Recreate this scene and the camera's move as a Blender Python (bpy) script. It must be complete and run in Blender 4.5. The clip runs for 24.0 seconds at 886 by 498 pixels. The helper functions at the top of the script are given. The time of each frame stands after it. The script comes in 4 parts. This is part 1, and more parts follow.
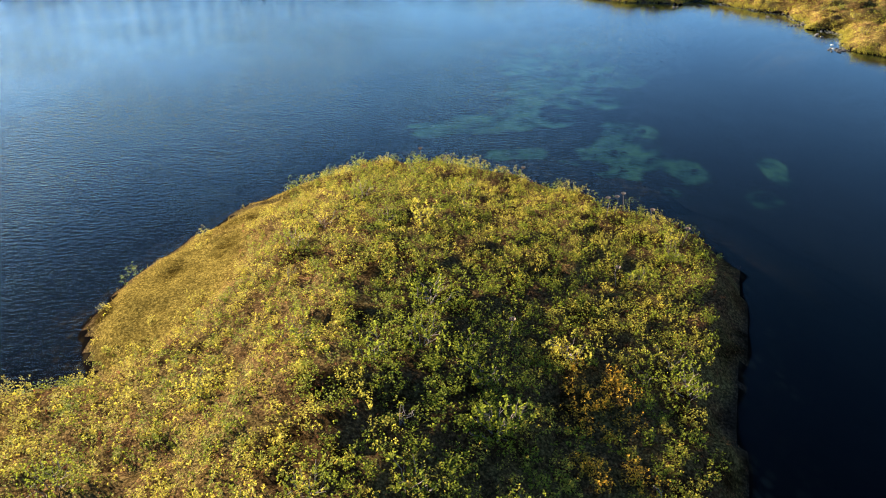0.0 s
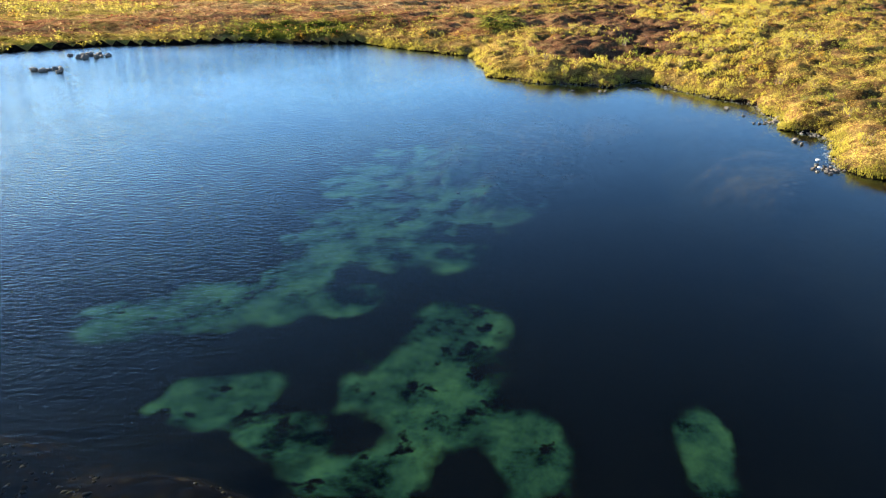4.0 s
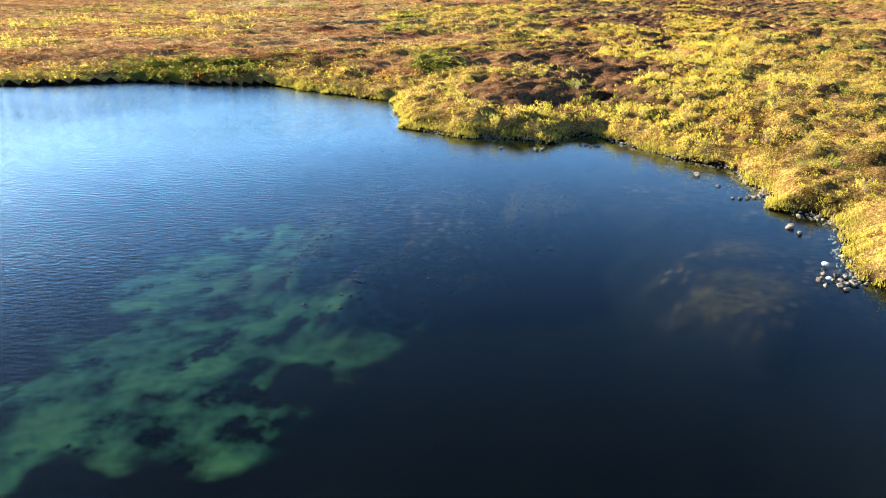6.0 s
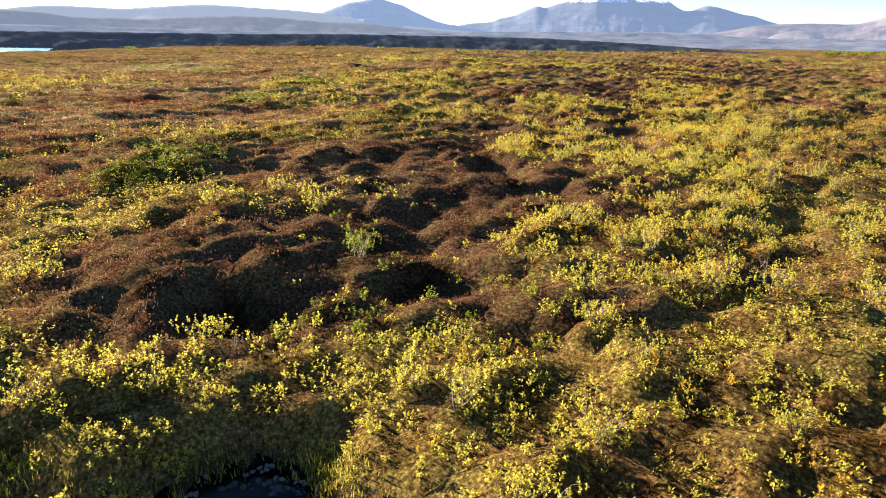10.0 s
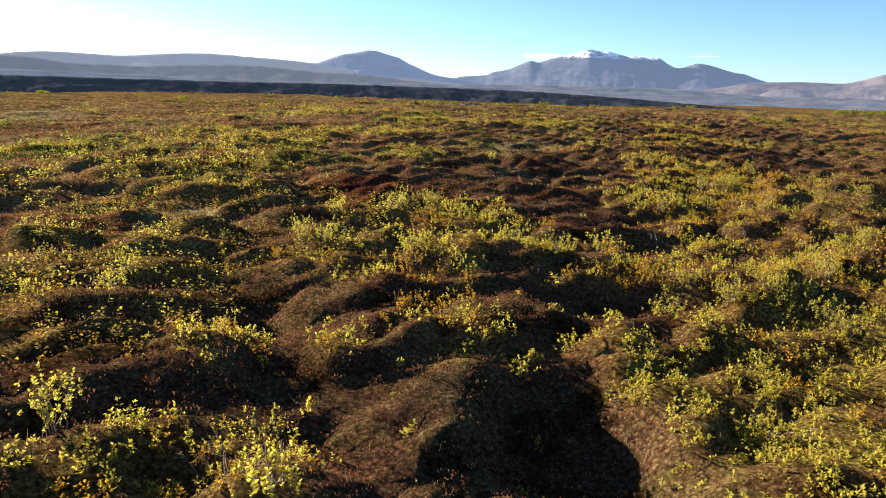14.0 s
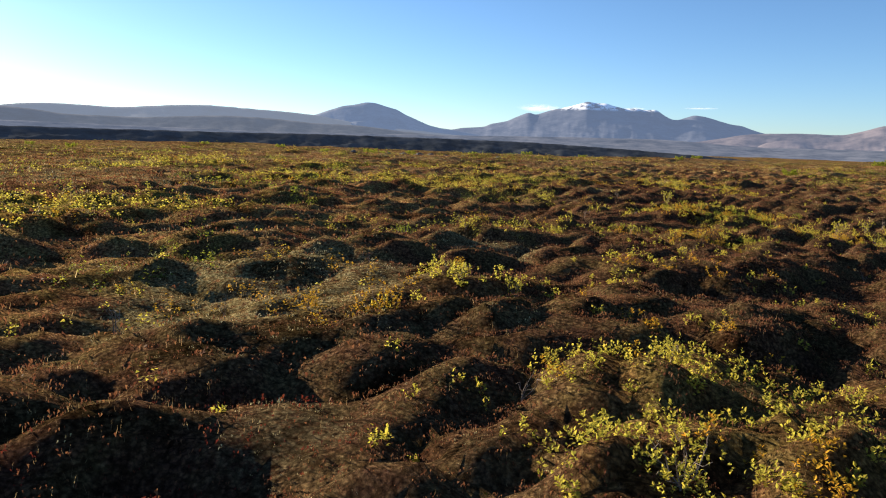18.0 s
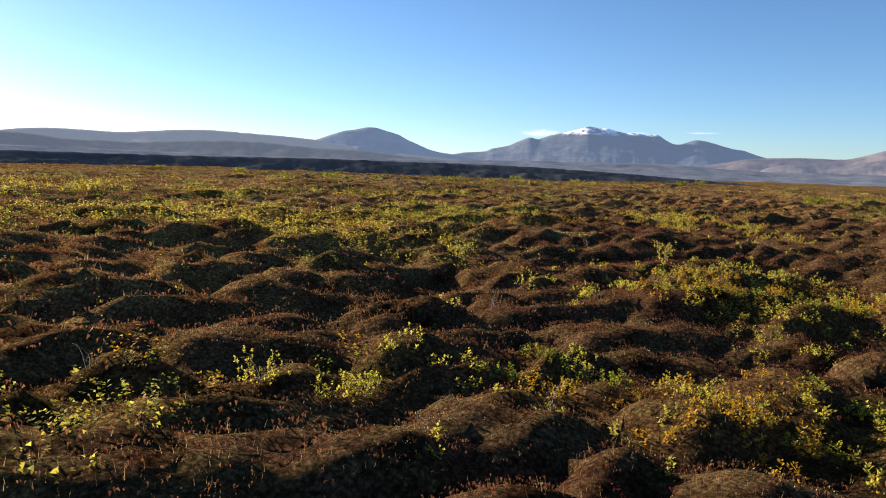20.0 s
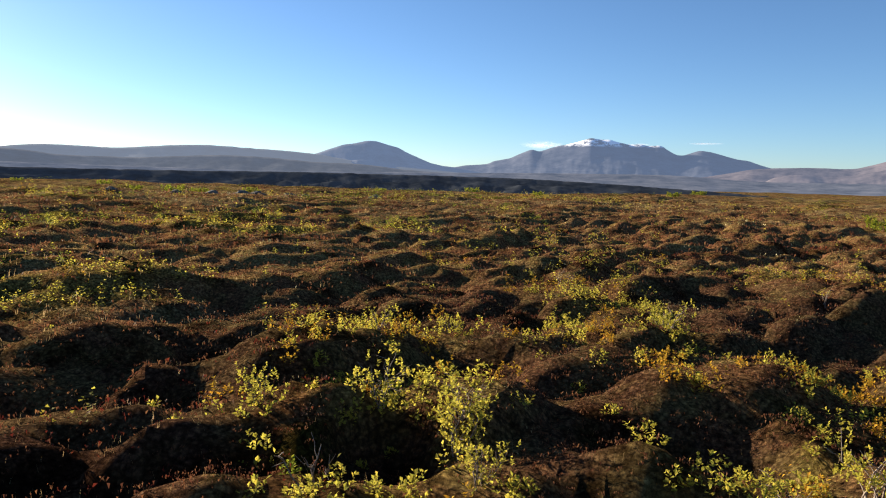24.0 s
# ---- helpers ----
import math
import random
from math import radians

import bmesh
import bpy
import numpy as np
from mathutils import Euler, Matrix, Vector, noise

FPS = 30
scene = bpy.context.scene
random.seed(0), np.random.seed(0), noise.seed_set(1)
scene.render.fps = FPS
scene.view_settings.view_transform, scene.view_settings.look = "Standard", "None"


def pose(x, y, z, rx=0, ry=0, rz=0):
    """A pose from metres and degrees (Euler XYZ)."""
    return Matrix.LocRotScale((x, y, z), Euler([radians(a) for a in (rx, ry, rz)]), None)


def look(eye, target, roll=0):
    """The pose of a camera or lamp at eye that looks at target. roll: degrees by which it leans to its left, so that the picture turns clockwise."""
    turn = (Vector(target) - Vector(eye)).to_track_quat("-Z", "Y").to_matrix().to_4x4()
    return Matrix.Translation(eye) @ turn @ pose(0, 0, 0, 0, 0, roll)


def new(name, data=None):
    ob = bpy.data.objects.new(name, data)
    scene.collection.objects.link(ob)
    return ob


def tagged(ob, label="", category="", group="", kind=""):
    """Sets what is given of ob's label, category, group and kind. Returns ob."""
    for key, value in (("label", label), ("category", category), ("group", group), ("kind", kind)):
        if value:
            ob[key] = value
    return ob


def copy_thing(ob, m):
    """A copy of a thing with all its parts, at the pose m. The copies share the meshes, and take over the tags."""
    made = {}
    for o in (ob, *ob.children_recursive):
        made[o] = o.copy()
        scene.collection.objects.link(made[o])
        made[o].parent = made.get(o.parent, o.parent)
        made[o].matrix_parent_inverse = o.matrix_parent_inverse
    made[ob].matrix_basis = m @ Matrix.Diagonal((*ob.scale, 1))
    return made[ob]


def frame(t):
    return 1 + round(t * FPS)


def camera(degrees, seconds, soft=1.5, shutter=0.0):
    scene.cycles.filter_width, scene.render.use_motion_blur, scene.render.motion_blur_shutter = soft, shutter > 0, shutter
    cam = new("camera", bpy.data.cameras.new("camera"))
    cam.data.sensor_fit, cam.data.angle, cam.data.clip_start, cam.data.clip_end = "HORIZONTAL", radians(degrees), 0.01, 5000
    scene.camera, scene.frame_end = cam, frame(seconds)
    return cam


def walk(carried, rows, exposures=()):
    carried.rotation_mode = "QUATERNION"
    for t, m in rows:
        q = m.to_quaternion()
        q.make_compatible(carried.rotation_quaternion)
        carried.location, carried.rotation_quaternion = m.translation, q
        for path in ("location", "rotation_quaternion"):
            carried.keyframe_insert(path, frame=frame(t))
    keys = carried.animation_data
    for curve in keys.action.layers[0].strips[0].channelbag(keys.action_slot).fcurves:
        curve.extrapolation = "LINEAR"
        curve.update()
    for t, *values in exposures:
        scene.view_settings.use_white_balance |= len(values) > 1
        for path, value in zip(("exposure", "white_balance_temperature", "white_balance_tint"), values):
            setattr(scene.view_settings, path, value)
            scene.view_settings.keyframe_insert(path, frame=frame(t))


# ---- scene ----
cam = camera(66.0, 24.0, soft=1.1)
PATH = [
    (0, (-28.005, -79.091, 14.763), (-28.021, -77.363, 13.757), -0.3),
    (0.5, (-26.647, -76.101, 14.586), (-26.657, -74.37, 13.584), -0.1),
    (1, (-25.188, -73.15, 14.316), (-25.191, -71.412, 13.327), 0.3),
    (1.5, (-23.706, -70.335, 14.015), (-23.708, -68.587, 13.045), 0.4),
    (2, (-22.049, -67.378, 13.7), (-22.053, -65.618, 12.751), 0.3),
    (2.5, (-20.397, -64.514, 13.404), (-20.406, -62.743, 12.473), 0.2),
    (3, (-18.65, -61.428, 13.033), (-18.662, -59.646, 12.124), 0.2),
    (3.5, (-17.078, -58.584, 12.668), (-17.09, -56.793, 11.778), 0.2),
    (5.5, (-10.885, -45.97, 10.814), (-10.882, -44.135, 10.019), 0.4),
    (6, (-9.262, -42.372, 10.507), (-9.255, -40.528, 9.733), 0.5),
    (6.5, (-7.548, -38.687, 10.192), (-7.542, -36.835, 9.438), 0.5),
    (7, (-5.776, -34.659, 9.891), (-5.768, -32.797, 9.16), 0.5),
    (7.5, (-4.104, -30.783, 9.571), (-4.096, -28.913, 8.862), 0.6),
    (8, (-2.386, -26.499, 9.206), (-2.376, -24.621, 8.518), 0.7),
    (8.5, (-0.855, -22.401, 8.893), (-0.846, -20.515, 8.225), 0.8),
    (9, (0.693, -17.918, 8.638), (0.703, -16.024, 7.993), 0.9),
    (9.5, (2.084, -13.609, 8.384), (2.093, -11.708, 7.762), 0.8),
    (10, (3.51, -9.04, 8.068), (3.519, -7.131, 7.469), 0.8),
    (10.5, (4.868, -4.659, 7.823), (4.876, -2.744, 7.246), 0.8),
    (12.5, (9.812, 13.178, 7.886), (9.837, 15.11, 7.367), 1.9),
    (13, (11.384, 18.229, 7.794), (11.41, 20.166, 7.294), 1.9),
    (13.5, (12.978, 23.42, 7.556), (13.004, 25.361, 7.075), 1.8),
    (14, (14.708, 28.92, 7.344), (14.733, 30.865, 6.883), 1.8),
    (14.5, (16.454, 34.499, 7.161), (16.478, 36.45, 6.718), 1.8),
    (15, (18.079, 39.729, 7.006), (18.104, 41.683, 6.581), 1.8),
    (15.5, (19.79, 45.225, 6.862), (19.812, 47.183, 6.457), 1.8),
    (16, (21.276, 50.721, 6.697), (21.298, 52.683, 6.307), 1.8),
    (16.5, (22.76, 56.326, 6.549), (22.782, 58.291, 6.177), 1.8),
    (17, (24.19, 61.638, 6.381), (24.21, 63.606, 6.026), 1.8),
    (17.5, (25.742, 66.802, 6.332), (25.763, 68.773, 5.995), 1.8),
    (19.5, (32.712, 86.995, 6.157), (32.724, 88.977, 5.891), 1.9),
    (20, (34.709, 93.061, 6.07), (34.719, 95.046, 5.821), 1.8),
    (20.5, (36.953, 99.48, 5.931), (36.962, 101.467, 5.701), 1.8),
    (21, (39.115, 105.431, 5.834), (39.122, 107.42, 5.622), 1.8),
    (21.5, (41.527, 111.264, 5.727), (41.534, 113.254, 5.521), 1.8),
    (22, (43.774, 116.424, 5.651), (43.781, 118.414, 5.444), 1.8),
    (22.5, (46.183, 121.757, 5.588), (46.186, 123.746, 5.38), 1.7),
    (23, (48.311, 126.681, 5.544), (48.314, 128.67, 5.335), 1.5),
    (23.5, (50.763, 131.743, 5.565), (50.763, 133.732, 5.355), 1.5),
    (24, (52.943, 136.406, 5.487), (52.937, 138.395, 5.276), 1.3),
]
EXPOSURES = [(0, 2.65), (3, 3.0), (7, 3.45), (8.5, 3.25), (10, 2.7), (14, 2.1), (17, 1.85), (21, 1.72), (24, 1.66)]
walk(cam, [(t, look(eye, target, roll)) for t, eye, target, roll in PATH], EXPOSURES)

# ---- world and sun ----
SUN_AZ, SUN_EL = -52.0, 13.5          # degrees from +y towards +x, and above the horizon
world = bpy.data.worlds.new("world")
scene.world = world
world.use_nodes = True
wn = world.node_tree.nodes
sky = wn.new("ShaderNodeTexSky")
sky.sky_type = "NISHITA"
sky.sun_disc = False
sky.sun_elevation = radians(SUN_EL)
sky.sun_rotation = radians(SUN_AZ)
sky.altitude = 100
sky.air_density, sky.dust_density, sky.ozone_density = 0.75, 0.15, 4.0
world.node_tree.links.new(sky.outputs[0], wn["Background"].inputs[0])
wn["Background"].inputs[1].default_value = 0.055
sun_data = bpy.data.lights.new("sun", "SUN")
sun_data.energy, sun_data.angle, sun_data.color = 5.0, radians(0.55), (1.0, 0.86, 0.66)
sun = new("sun", sun_data)
sun_dir = Vector((math.sin(radians(SUN_AZ)) * math.cos(radians(SUN_EL)), math.cos(radians(SUN_AZ)) * math.cos(radians(SUN_EL)), math.sin(radians(SUN_EL))))
sun.matrix_world = look(sun_dir * 60, (0, 0, 0))


# ---- materials ----
def material(name, rough=0.8, spec=0.3):
    m = bpy.data.materials.new(name)
    m.use_nodes = True
    b = m.node_tree.nodes["Principled BSDF"]
    b.inputs["Roughness"].default_value = rough
    b.inputs["Specular IOR Level"].default_value = spec
    return m, m.node_tree.nodes, m.node_tree.links, b


def noise_node(n, l, scale, detail=4, rough=0.6, coord="Object", src=None):
    tex = n.new("ShaderNodeTexNoise")
    tex.inputs["Scale"].default_value, tex.inputs["Detail"].default_value, tex.inputs["Roughness"].default_value = scale, detail, rough
    if src is None:
        src = n.new("ShaderNodeTexCoord").outputs[coord]
    l.new(src, tex.inputs["Vector"])
    return tex.outputs[0]


def ramp(n, l, src, stops):
    r = n.new("ShaderNodeValToRGB")
    while len(r.color_ramp.elements) < len(stops):
        r.color_ramp.elements.new(0.5)
    for e, (p, c) in zip(r.color_ramp.elements, stops):
        e.position, e.color = p, (*c, 1)
    l.new(src, r.inputs[0])
    return r.outputs[0]


def mix(n, l, fac, a, b):
    x = n.new("ShaderNodeMix")
    x.data_type = "RGBA"
    for sock, v in ((x.inputs["Factor"], fac), (x.inputs["A"], a), (x.inputs["B"], b)):
        if isinstance(v, (int, float)):
            sock.default_value = v
        elif isinstance(v, tuple):
            sock.default_value = (*v, 1)
        else:
            l.new(v, sock)
    return x.outputs["Result"]


def maths(n, l, op, a, b=0.0):
    x = n.new("ShaderNodeMath")
    x.operation = op
    x.use_clamp = True
    for sock, v in zip(x.inputs, (a, b)):
        if isinstance(v, (int, float)):
            sock.default_value = v
        else:
            l.new(v, sock)
    return x.outputs[0]


def bump(n, l, b, src, strength, dist):
    x = n.new("ShaderNodeBump")
    x.inputs["Strength"].default_value, x.inputs["Distance"].default_value = strength, dist
    l.new(src, x.inputs["Height"])
    l.new(x.outputs[0], b.inputs["Normal"])


def leaf_material(name, stops, glow=0.45, per="island"):
    """Thin leaves: diffuse and light let through, varied leaf by leaf."""
    m, n, l, b = material(name, 0.7, 0.06)
    if per == "island":
        rnd = n.new("ShaderNodeNewGeometry").outputs["Random Per Island"]
    else:
        rnd = n.new("ShaderNodeObjectInfo").outputs["Random"]
    big = noise_node(n, l, 0.45, 3, 0.6)
    fac = maths(n, l, "ADD", maths(n, l, "MULTIPLY", rnd, 0.55), maths(n, l, "MULTIPLY", big, 0.45))
    col = ramp(n, l, fac, stops)
    l.new(col, b.inputs["Base Color"])
    tr = n.new("ShaderNodeBsdfTranslucent")
    l.new(col, tr.inputs["Color"])
    ms = n.new("ShaderNodeMixShader")
    ms.inputs[0].default_value = glow
    l.new(b.outputs[0], ms.inputs[1])
    l.new(tr.outputs[0], ms.inputs[2])
    l.new(ms.outputs[0], n["Material Output"].inputs[0])
    return m


LEAF = {
    "yellow": leaf_material("willow_leaf_yellow", [(0.12, (0.245, 0.236, 0.036)), (0.4, (0.39, 0.348, 0.05)), (0.66, (0.46, 0.38, 0.058)), (0.92, (0.53, 0.35, 0.05))], 0.62),
    "green": leaf_material("willow_leaf_green", [(0.15, (0.08, 0.105, 0.014)), (0.5, (0.2, 0.225, 0.025)), (0.85, (0.36, 0.35, 0.032))], 0.5),
    "orange": leaf_material("birch_leaf_orange", [(0.15, (0.26, 0.17, 0.02)), (0.5, (0.46, 0.28, 0.026)), (0.85, (0.5, 0.225, 0.024))], 0.38),
    "brown": leaf_material("heather_brown", [(0.1, (0.05, 0.0195, 0.0125)), (0.36, (0.098, 0.037, 0.02)), (0.6, (0.158, 0.066, 0.03)), (0.9, (0.225, 0.115, 0.05))], 0.4),
    "red": leaf_material("berry_leaf_red", [(0.15, (0.05, 0.012, 0.009)), (0.5, (0.14, 0.024, 0.015)), (0.85, (0.2, 0.06, 0.022))], 0.3),
    "grass": leaf_material("grass_straw", [(0.15, (0.12, 0.09, 0.018)), (0.5, (0.25, 0.19, 0.04)), (0.85, (0.36, 0.28, 0.08))], 0.35),
    "straw": leaf_material("dry_grass_straw", [(0.15, (0.26, 0.16, 0.075)), (0.5, (0.38, 0.26, 0.12)), (0.85, (0.47, 0.345, 0.17))], 0.55),
    "sedge": leaf_material("sedge_yellow_green", [(0.15, (0.13, 0.125, 0.02)), (0.5, (0.27, 0.235, 0.034)), (0.85, (0.4, 0.32, 0.055))], 0.45),
    "moss": leaf_material("moss_pale", [(0.15, (0.22, 0.175, 0.075)), (0.45, (0.47, 0.385, 0.17)), (0.8, (0.74, 0.63, 0.34))], 0.1),
}

BARK, n, l, b = material("willow_bark", 0.9, 0.2)
l.new(ramp(n, l, noise_node(n, l, 30, 3), [(0.3, (0.09, 0.065, 0.05)), (0.7, (0.26, 0.21, 0.17))]), b.inputs["Base Color"])

# the heath floor: woody litter, heather, moss and grass by what grows there, plus painted shade
GROUND, n, l, b = material("heath_floor", 1.0, 0.0)
va = n.new("ShaderNodeVertexColor"); va.layer_name = "growth"
vb = n.new("ShaderNodeVertexColor"); vb.layer_name = "floor"
sa = n.new("ShaderNodeSeparateColor"); l.new(va.outputs[0], sa.inputs[0])
sb = n.new("ShaderNodeSeparateColor"); l.new(vb.outputs[0], sb.inputs[0])
fine, mid = noise_node(n, l, 9, 8, 0.75), noise_node(n, l, 0.9, 5, 0.6)
speck = noise_node(n, l, 26, 4, 0.8)
heath = ramp(n, l, fine, [(0.33, (0.018, 0.009, 0.006)), (0.46, (0.13, 0.058, 0.03)), (0.58, (0.29, 0.138, 0.062)), (0.72, (0.46, 0.27, 0.12))])
heath2 = ramp(n, l, fine, [(0.33, (0.026, 0.018, 0.008)), (0.48, (0.2, 0.13, 0.048)), (0.68, (0.48, 0.34, 0.12))])
col = mix(n, l, ramp(n, l, mid, [(0.42, (0, 0, 0)), (0.6, (1, 1, 1))]), heath, heath2)
shrub = ramp(n, l, fine, [(0.36, (0.03, 0.028, 0.006)), (0.5, (0.18, 0.155, 0.024)), (0.66, (0.44, 0.36, 0.05))])
col = mix(n, l, maths(n, l, "MULTIPLY", sa.outputs[0], maths(n, l, "ADD", maths(n, l, "MULTIPLY", speck, 0.9), 0.4)), col, shrub)
green = ramp(n, l, fine, [(0.34, (0.008, 0.011, 0.003)), (0.52, (0.045, 0.055, 0.009)), (0.7, (0.13, 0.13, 0.018))])
col = mix(n, l, sb.outputs[0], col, green)
moss = ramp(n, l, fine, [(0.34, (0.0450, 0.0360, 0.0150)), (0.47, (0.27, 0.225, 0.105)), (0.64, (0.54, 0.45, 0.22))])
col = mix(n, l, maths(n, l, "MULTIPLY", sa.outputs[1], ramp(n, l, noise_node(n, l, 5.5, 5, 0.75), [(0.43, (0, 0, 0)), (0.54, (1, 1, 1))])), col, moss)
red = ramp(n, l, fine, [(0.34, (0.02, 0.005, 0.003)), (0.5, (0.08, 0.016, 0.009)), (0.7, (0.16, 0.045, 0.018))])
col = mix(n, l, maths(n, l, "MULTIPLY", sa.outputs[2], 0.8), col, red)
grass = ramp(n, l, fine, [(0.32, (0.05, 0.036, 0.009)), (0.5, (0.17, 0.125, 0.028)), (0.7, (0.3, 0.23, 0.06))])
col = mix(n, l, sb.outputs[1], col, grass)
# dark earth of the bank, whose colour also serves as painted shade
soil_shade = ramp(n, l, fine, [(0.3, (0.014, 0.01, 0.008)), (0.6, (0.06, 0.042, 0.03)), (0.75, (0.12, 0.09, 0.06))])
col = mix(n, l, sb.outputs[2], col, soil_shade)
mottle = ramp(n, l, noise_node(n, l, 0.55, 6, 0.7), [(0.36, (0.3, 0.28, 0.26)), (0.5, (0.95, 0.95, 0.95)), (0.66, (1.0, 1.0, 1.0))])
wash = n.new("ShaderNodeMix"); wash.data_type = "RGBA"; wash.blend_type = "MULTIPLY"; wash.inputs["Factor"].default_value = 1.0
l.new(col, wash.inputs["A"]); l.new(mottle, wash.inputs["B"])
# heather tips: little heads, with the shade in the gaps between them painted dark
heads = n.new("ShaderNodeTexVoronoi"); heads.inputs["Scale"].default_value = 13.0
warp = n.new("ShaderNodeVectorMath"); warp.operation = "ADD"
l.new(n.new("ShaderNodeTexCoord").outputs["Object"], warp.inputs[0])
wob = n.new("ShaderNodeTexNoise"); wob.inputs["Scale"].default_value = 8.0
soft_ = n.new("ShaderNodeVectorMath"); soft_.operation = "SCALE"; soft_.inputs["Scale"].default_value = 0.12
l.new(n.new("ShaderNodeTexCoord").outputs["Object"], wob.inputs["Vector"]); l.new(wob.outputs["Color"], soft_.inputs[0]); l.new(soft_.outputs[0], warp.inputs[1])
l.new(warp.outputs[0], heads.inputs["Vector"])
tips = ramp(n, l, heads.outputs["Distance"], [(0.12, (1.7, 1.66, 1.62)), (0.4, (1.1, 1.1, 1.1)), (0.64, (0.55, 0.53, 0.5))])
tip_shade = n.new("ShaderNodeMix"); tip_shade.data_type = "RGBA"; tip_shade.blend_type = "MULTIPLY"; tip_shade.inputs["Factor"].default_value = 0.85
l.new(wash.outputs["Result"], tip_shade.inputs["A"]); l.new(tips, tip_shade.inputs["B"])
l.new(tip_shade.outputs["Result"], b.inputs["Base Color"])
tussock = noise_node(n, l, 1.1, 4, 0.6)
bump(n, l, b, maths(n, l, "ADD", maths(n, l, "MULTIPLY", tussock, 0.6), maths(n, l, "ADD", maths(n, l, "MULTIPLY", fine, 0.28), maths(n, l, "MULTIPLY", speck, 0.12))), 1.0, 0.5)
# tufts too small for the mesh tilt the surface every way
tuft = n.new("ShaderNodeTexNoise"); tuft.inputs["Scale"].default_value = 1.0; tuft.inputs["Detail"].default_value = 5; tuft.inputs["Roughness"].default_value = 0.7
l.new(n.new("ShaderNodeTexCoord").outputs["Object"], tuft.inputs["Vector"])
off = n.new("ShaderNodeVectorMath"); off.operation = "SUBTRACT"; off.inputs[1].default_value = (0.5, 0.5, 0.5)
l.new(tuft.outputs["Color"], off.inputs[0])
more = n.new("ShaderNodeVectorMath"); more.operation = "SCALE"; more.inputs["Scale"].default_value = 3.2
l.new(off.outputs[0], more.inputs[0])
tilt_ = n.new("ShaderNodeVectorMath"); tilt_.operation = "ADD"
l.new(more.outputs[0], tilt_.inputs[0]); l.new(n.new("ShaderNodeNewGeometry").outputs["Normal"], tilt_.inputs[1])
unit_ = n.new("ShaderNodeVectorMath"); unit_.operation = "NORMALIZE"
l.new(tilt_.outputs[0], unit_.inputs[0])
for node in n:
    if node.type == "BUMP":
        l.new(unit_.outputs[0], node.inputs["Normal"])

# the pond's bed
BED, n, l, b = material("pond_bed", 1.0, 0.0)
vc = n.new("ShaderNodeVertexColor"); vc.layer_name = "bed"
sc = n.new("ShaderNodeSeparateColor"); l.new(vc.outputs[0], sc.inputs[0])
w1 = noise_node(n, l, 0.33, 7, 0.62)
blot = noise_node(n, l, 0.42, 7, 0.7)
silt = ramp(n, l, noise_node(n, l, 1.6, 6, 0.65), [(0.35, (0.0008, 0.001, 0.0011)), (0.6, (0.0015, 0.0018, 0.0019)), (0.8, (0.0027, 0.0028, 0.0027))])
algae = ramp(n, l, blot, [(0.4, (0.0004, 0.0012, 0.0014)), (0.5, (0.0065, 0.0205, 0.0135)), (0.66, (0.0185, 0.046, 0.0215))])
fac = maths(n, l, "MULTIPLY", maths(n, l, "SUBTRACT", maths(n, l, "ADD", maths(n, l, "MULTIPLY", sc.outputs[0], 0.64), w1), 0.79), 6.0)
# dark weed grows through the algae in round tufts
holes = ramp(n, l, noise_node(n, l, 0.85, 4, 0.6), [(0.37, (0, 0, 0)), (0.43, (1, 1, 1))])
col = mix(n, l, maths(n, l, "MULTIPLY", fac, holes), silt, algae)
pebble = n.new("ShaderNodeTexVoronoi")
pebble.inputs["Scale"].default_value = 2.3
l.new(n.new("ShaderNodeTexCoord").outputs["Object"], pebble.inputs["Vector"])
stone = mix(n, l, ramp(n, l, pebble.outputs["Distance"], [(0.25, (1, 1, 1)), (0.55, (0, 0, 0))]), (0.004, 0.003, 0.003), ramp(n, l, pebble.outputs["Color"], [(0.2, (0.008, 0.006, 0.0035)), (0.8, (0.038, 0.028, 0.016))]))
stone = mix(n, l, 0.35, stone, (0.0022, 0.0016, 0.0012))
shelf = maths(n, l, "MULTIPLY", sc.outputs[1], ramp(n, l, noise_node(n, l, 0.28, 4, 0.6), [(0.4, (0.15, 0.15, 0.15)), (0.6, (1, 1, 1))]))
col = mix(n, l, shelf, col, stone)
mat = maths(n, l, "MULTIPLY", sc.outputs[2], ramp(n, l, noise_node(n, l, 1.3, 5, 0.65), [(0.38, (0.25, 0.25, 0.25)), (0.55, (1, 1, 1))]))
col = mix(n, l, mat, col, ramp(n, l, noise_node(n, l, 3.0, 5, 0.7), [(0.35, (0.004, 0.003, 0.0014)), (0.65, (0.018, 0.0138, 0.0055))]))
l.new(col, b.inputs["Base Color"])
bump(n, l, b, pebble.outputs["Distance"], 0.12, 0.1)

# water: mirror at a low angle, clear looking down
WATER = bpy.data.materials.new("pond_water")
WATER.use_nodes = True
n, l = WATER.node_tree.nodes, WATER.node_tree.links
n.remove(n["Principled BSDF"])
clear = n.new("ShaderNodeBsdfTransparent"); clear.inputs[0].default_value = (0.62, 0.80, 0.86, 1)
gloss = n.new("ShaderNodeBsdfGlossy"); gloss.inputs[0].default_value = (0.86, 0.97, 0.95, 1); gloss.inputs["Roughness"].default_value = 0.06
fres = n.new("ShaderNodeFresnel"); fres.inputs["IOR"].default_value = 1.34
tc = n.new("ShaderNodeTexCoord")
mp = n.new("ShaderNodeMapping"); mp.inputs["Scale"].default_value = (1.0, 2.6, 1.0); mp.inputs["Rotation"].default_value = (0, 0, 0.25)
l.new(tc.outputs["Object"], mp.inputs["Vector"])
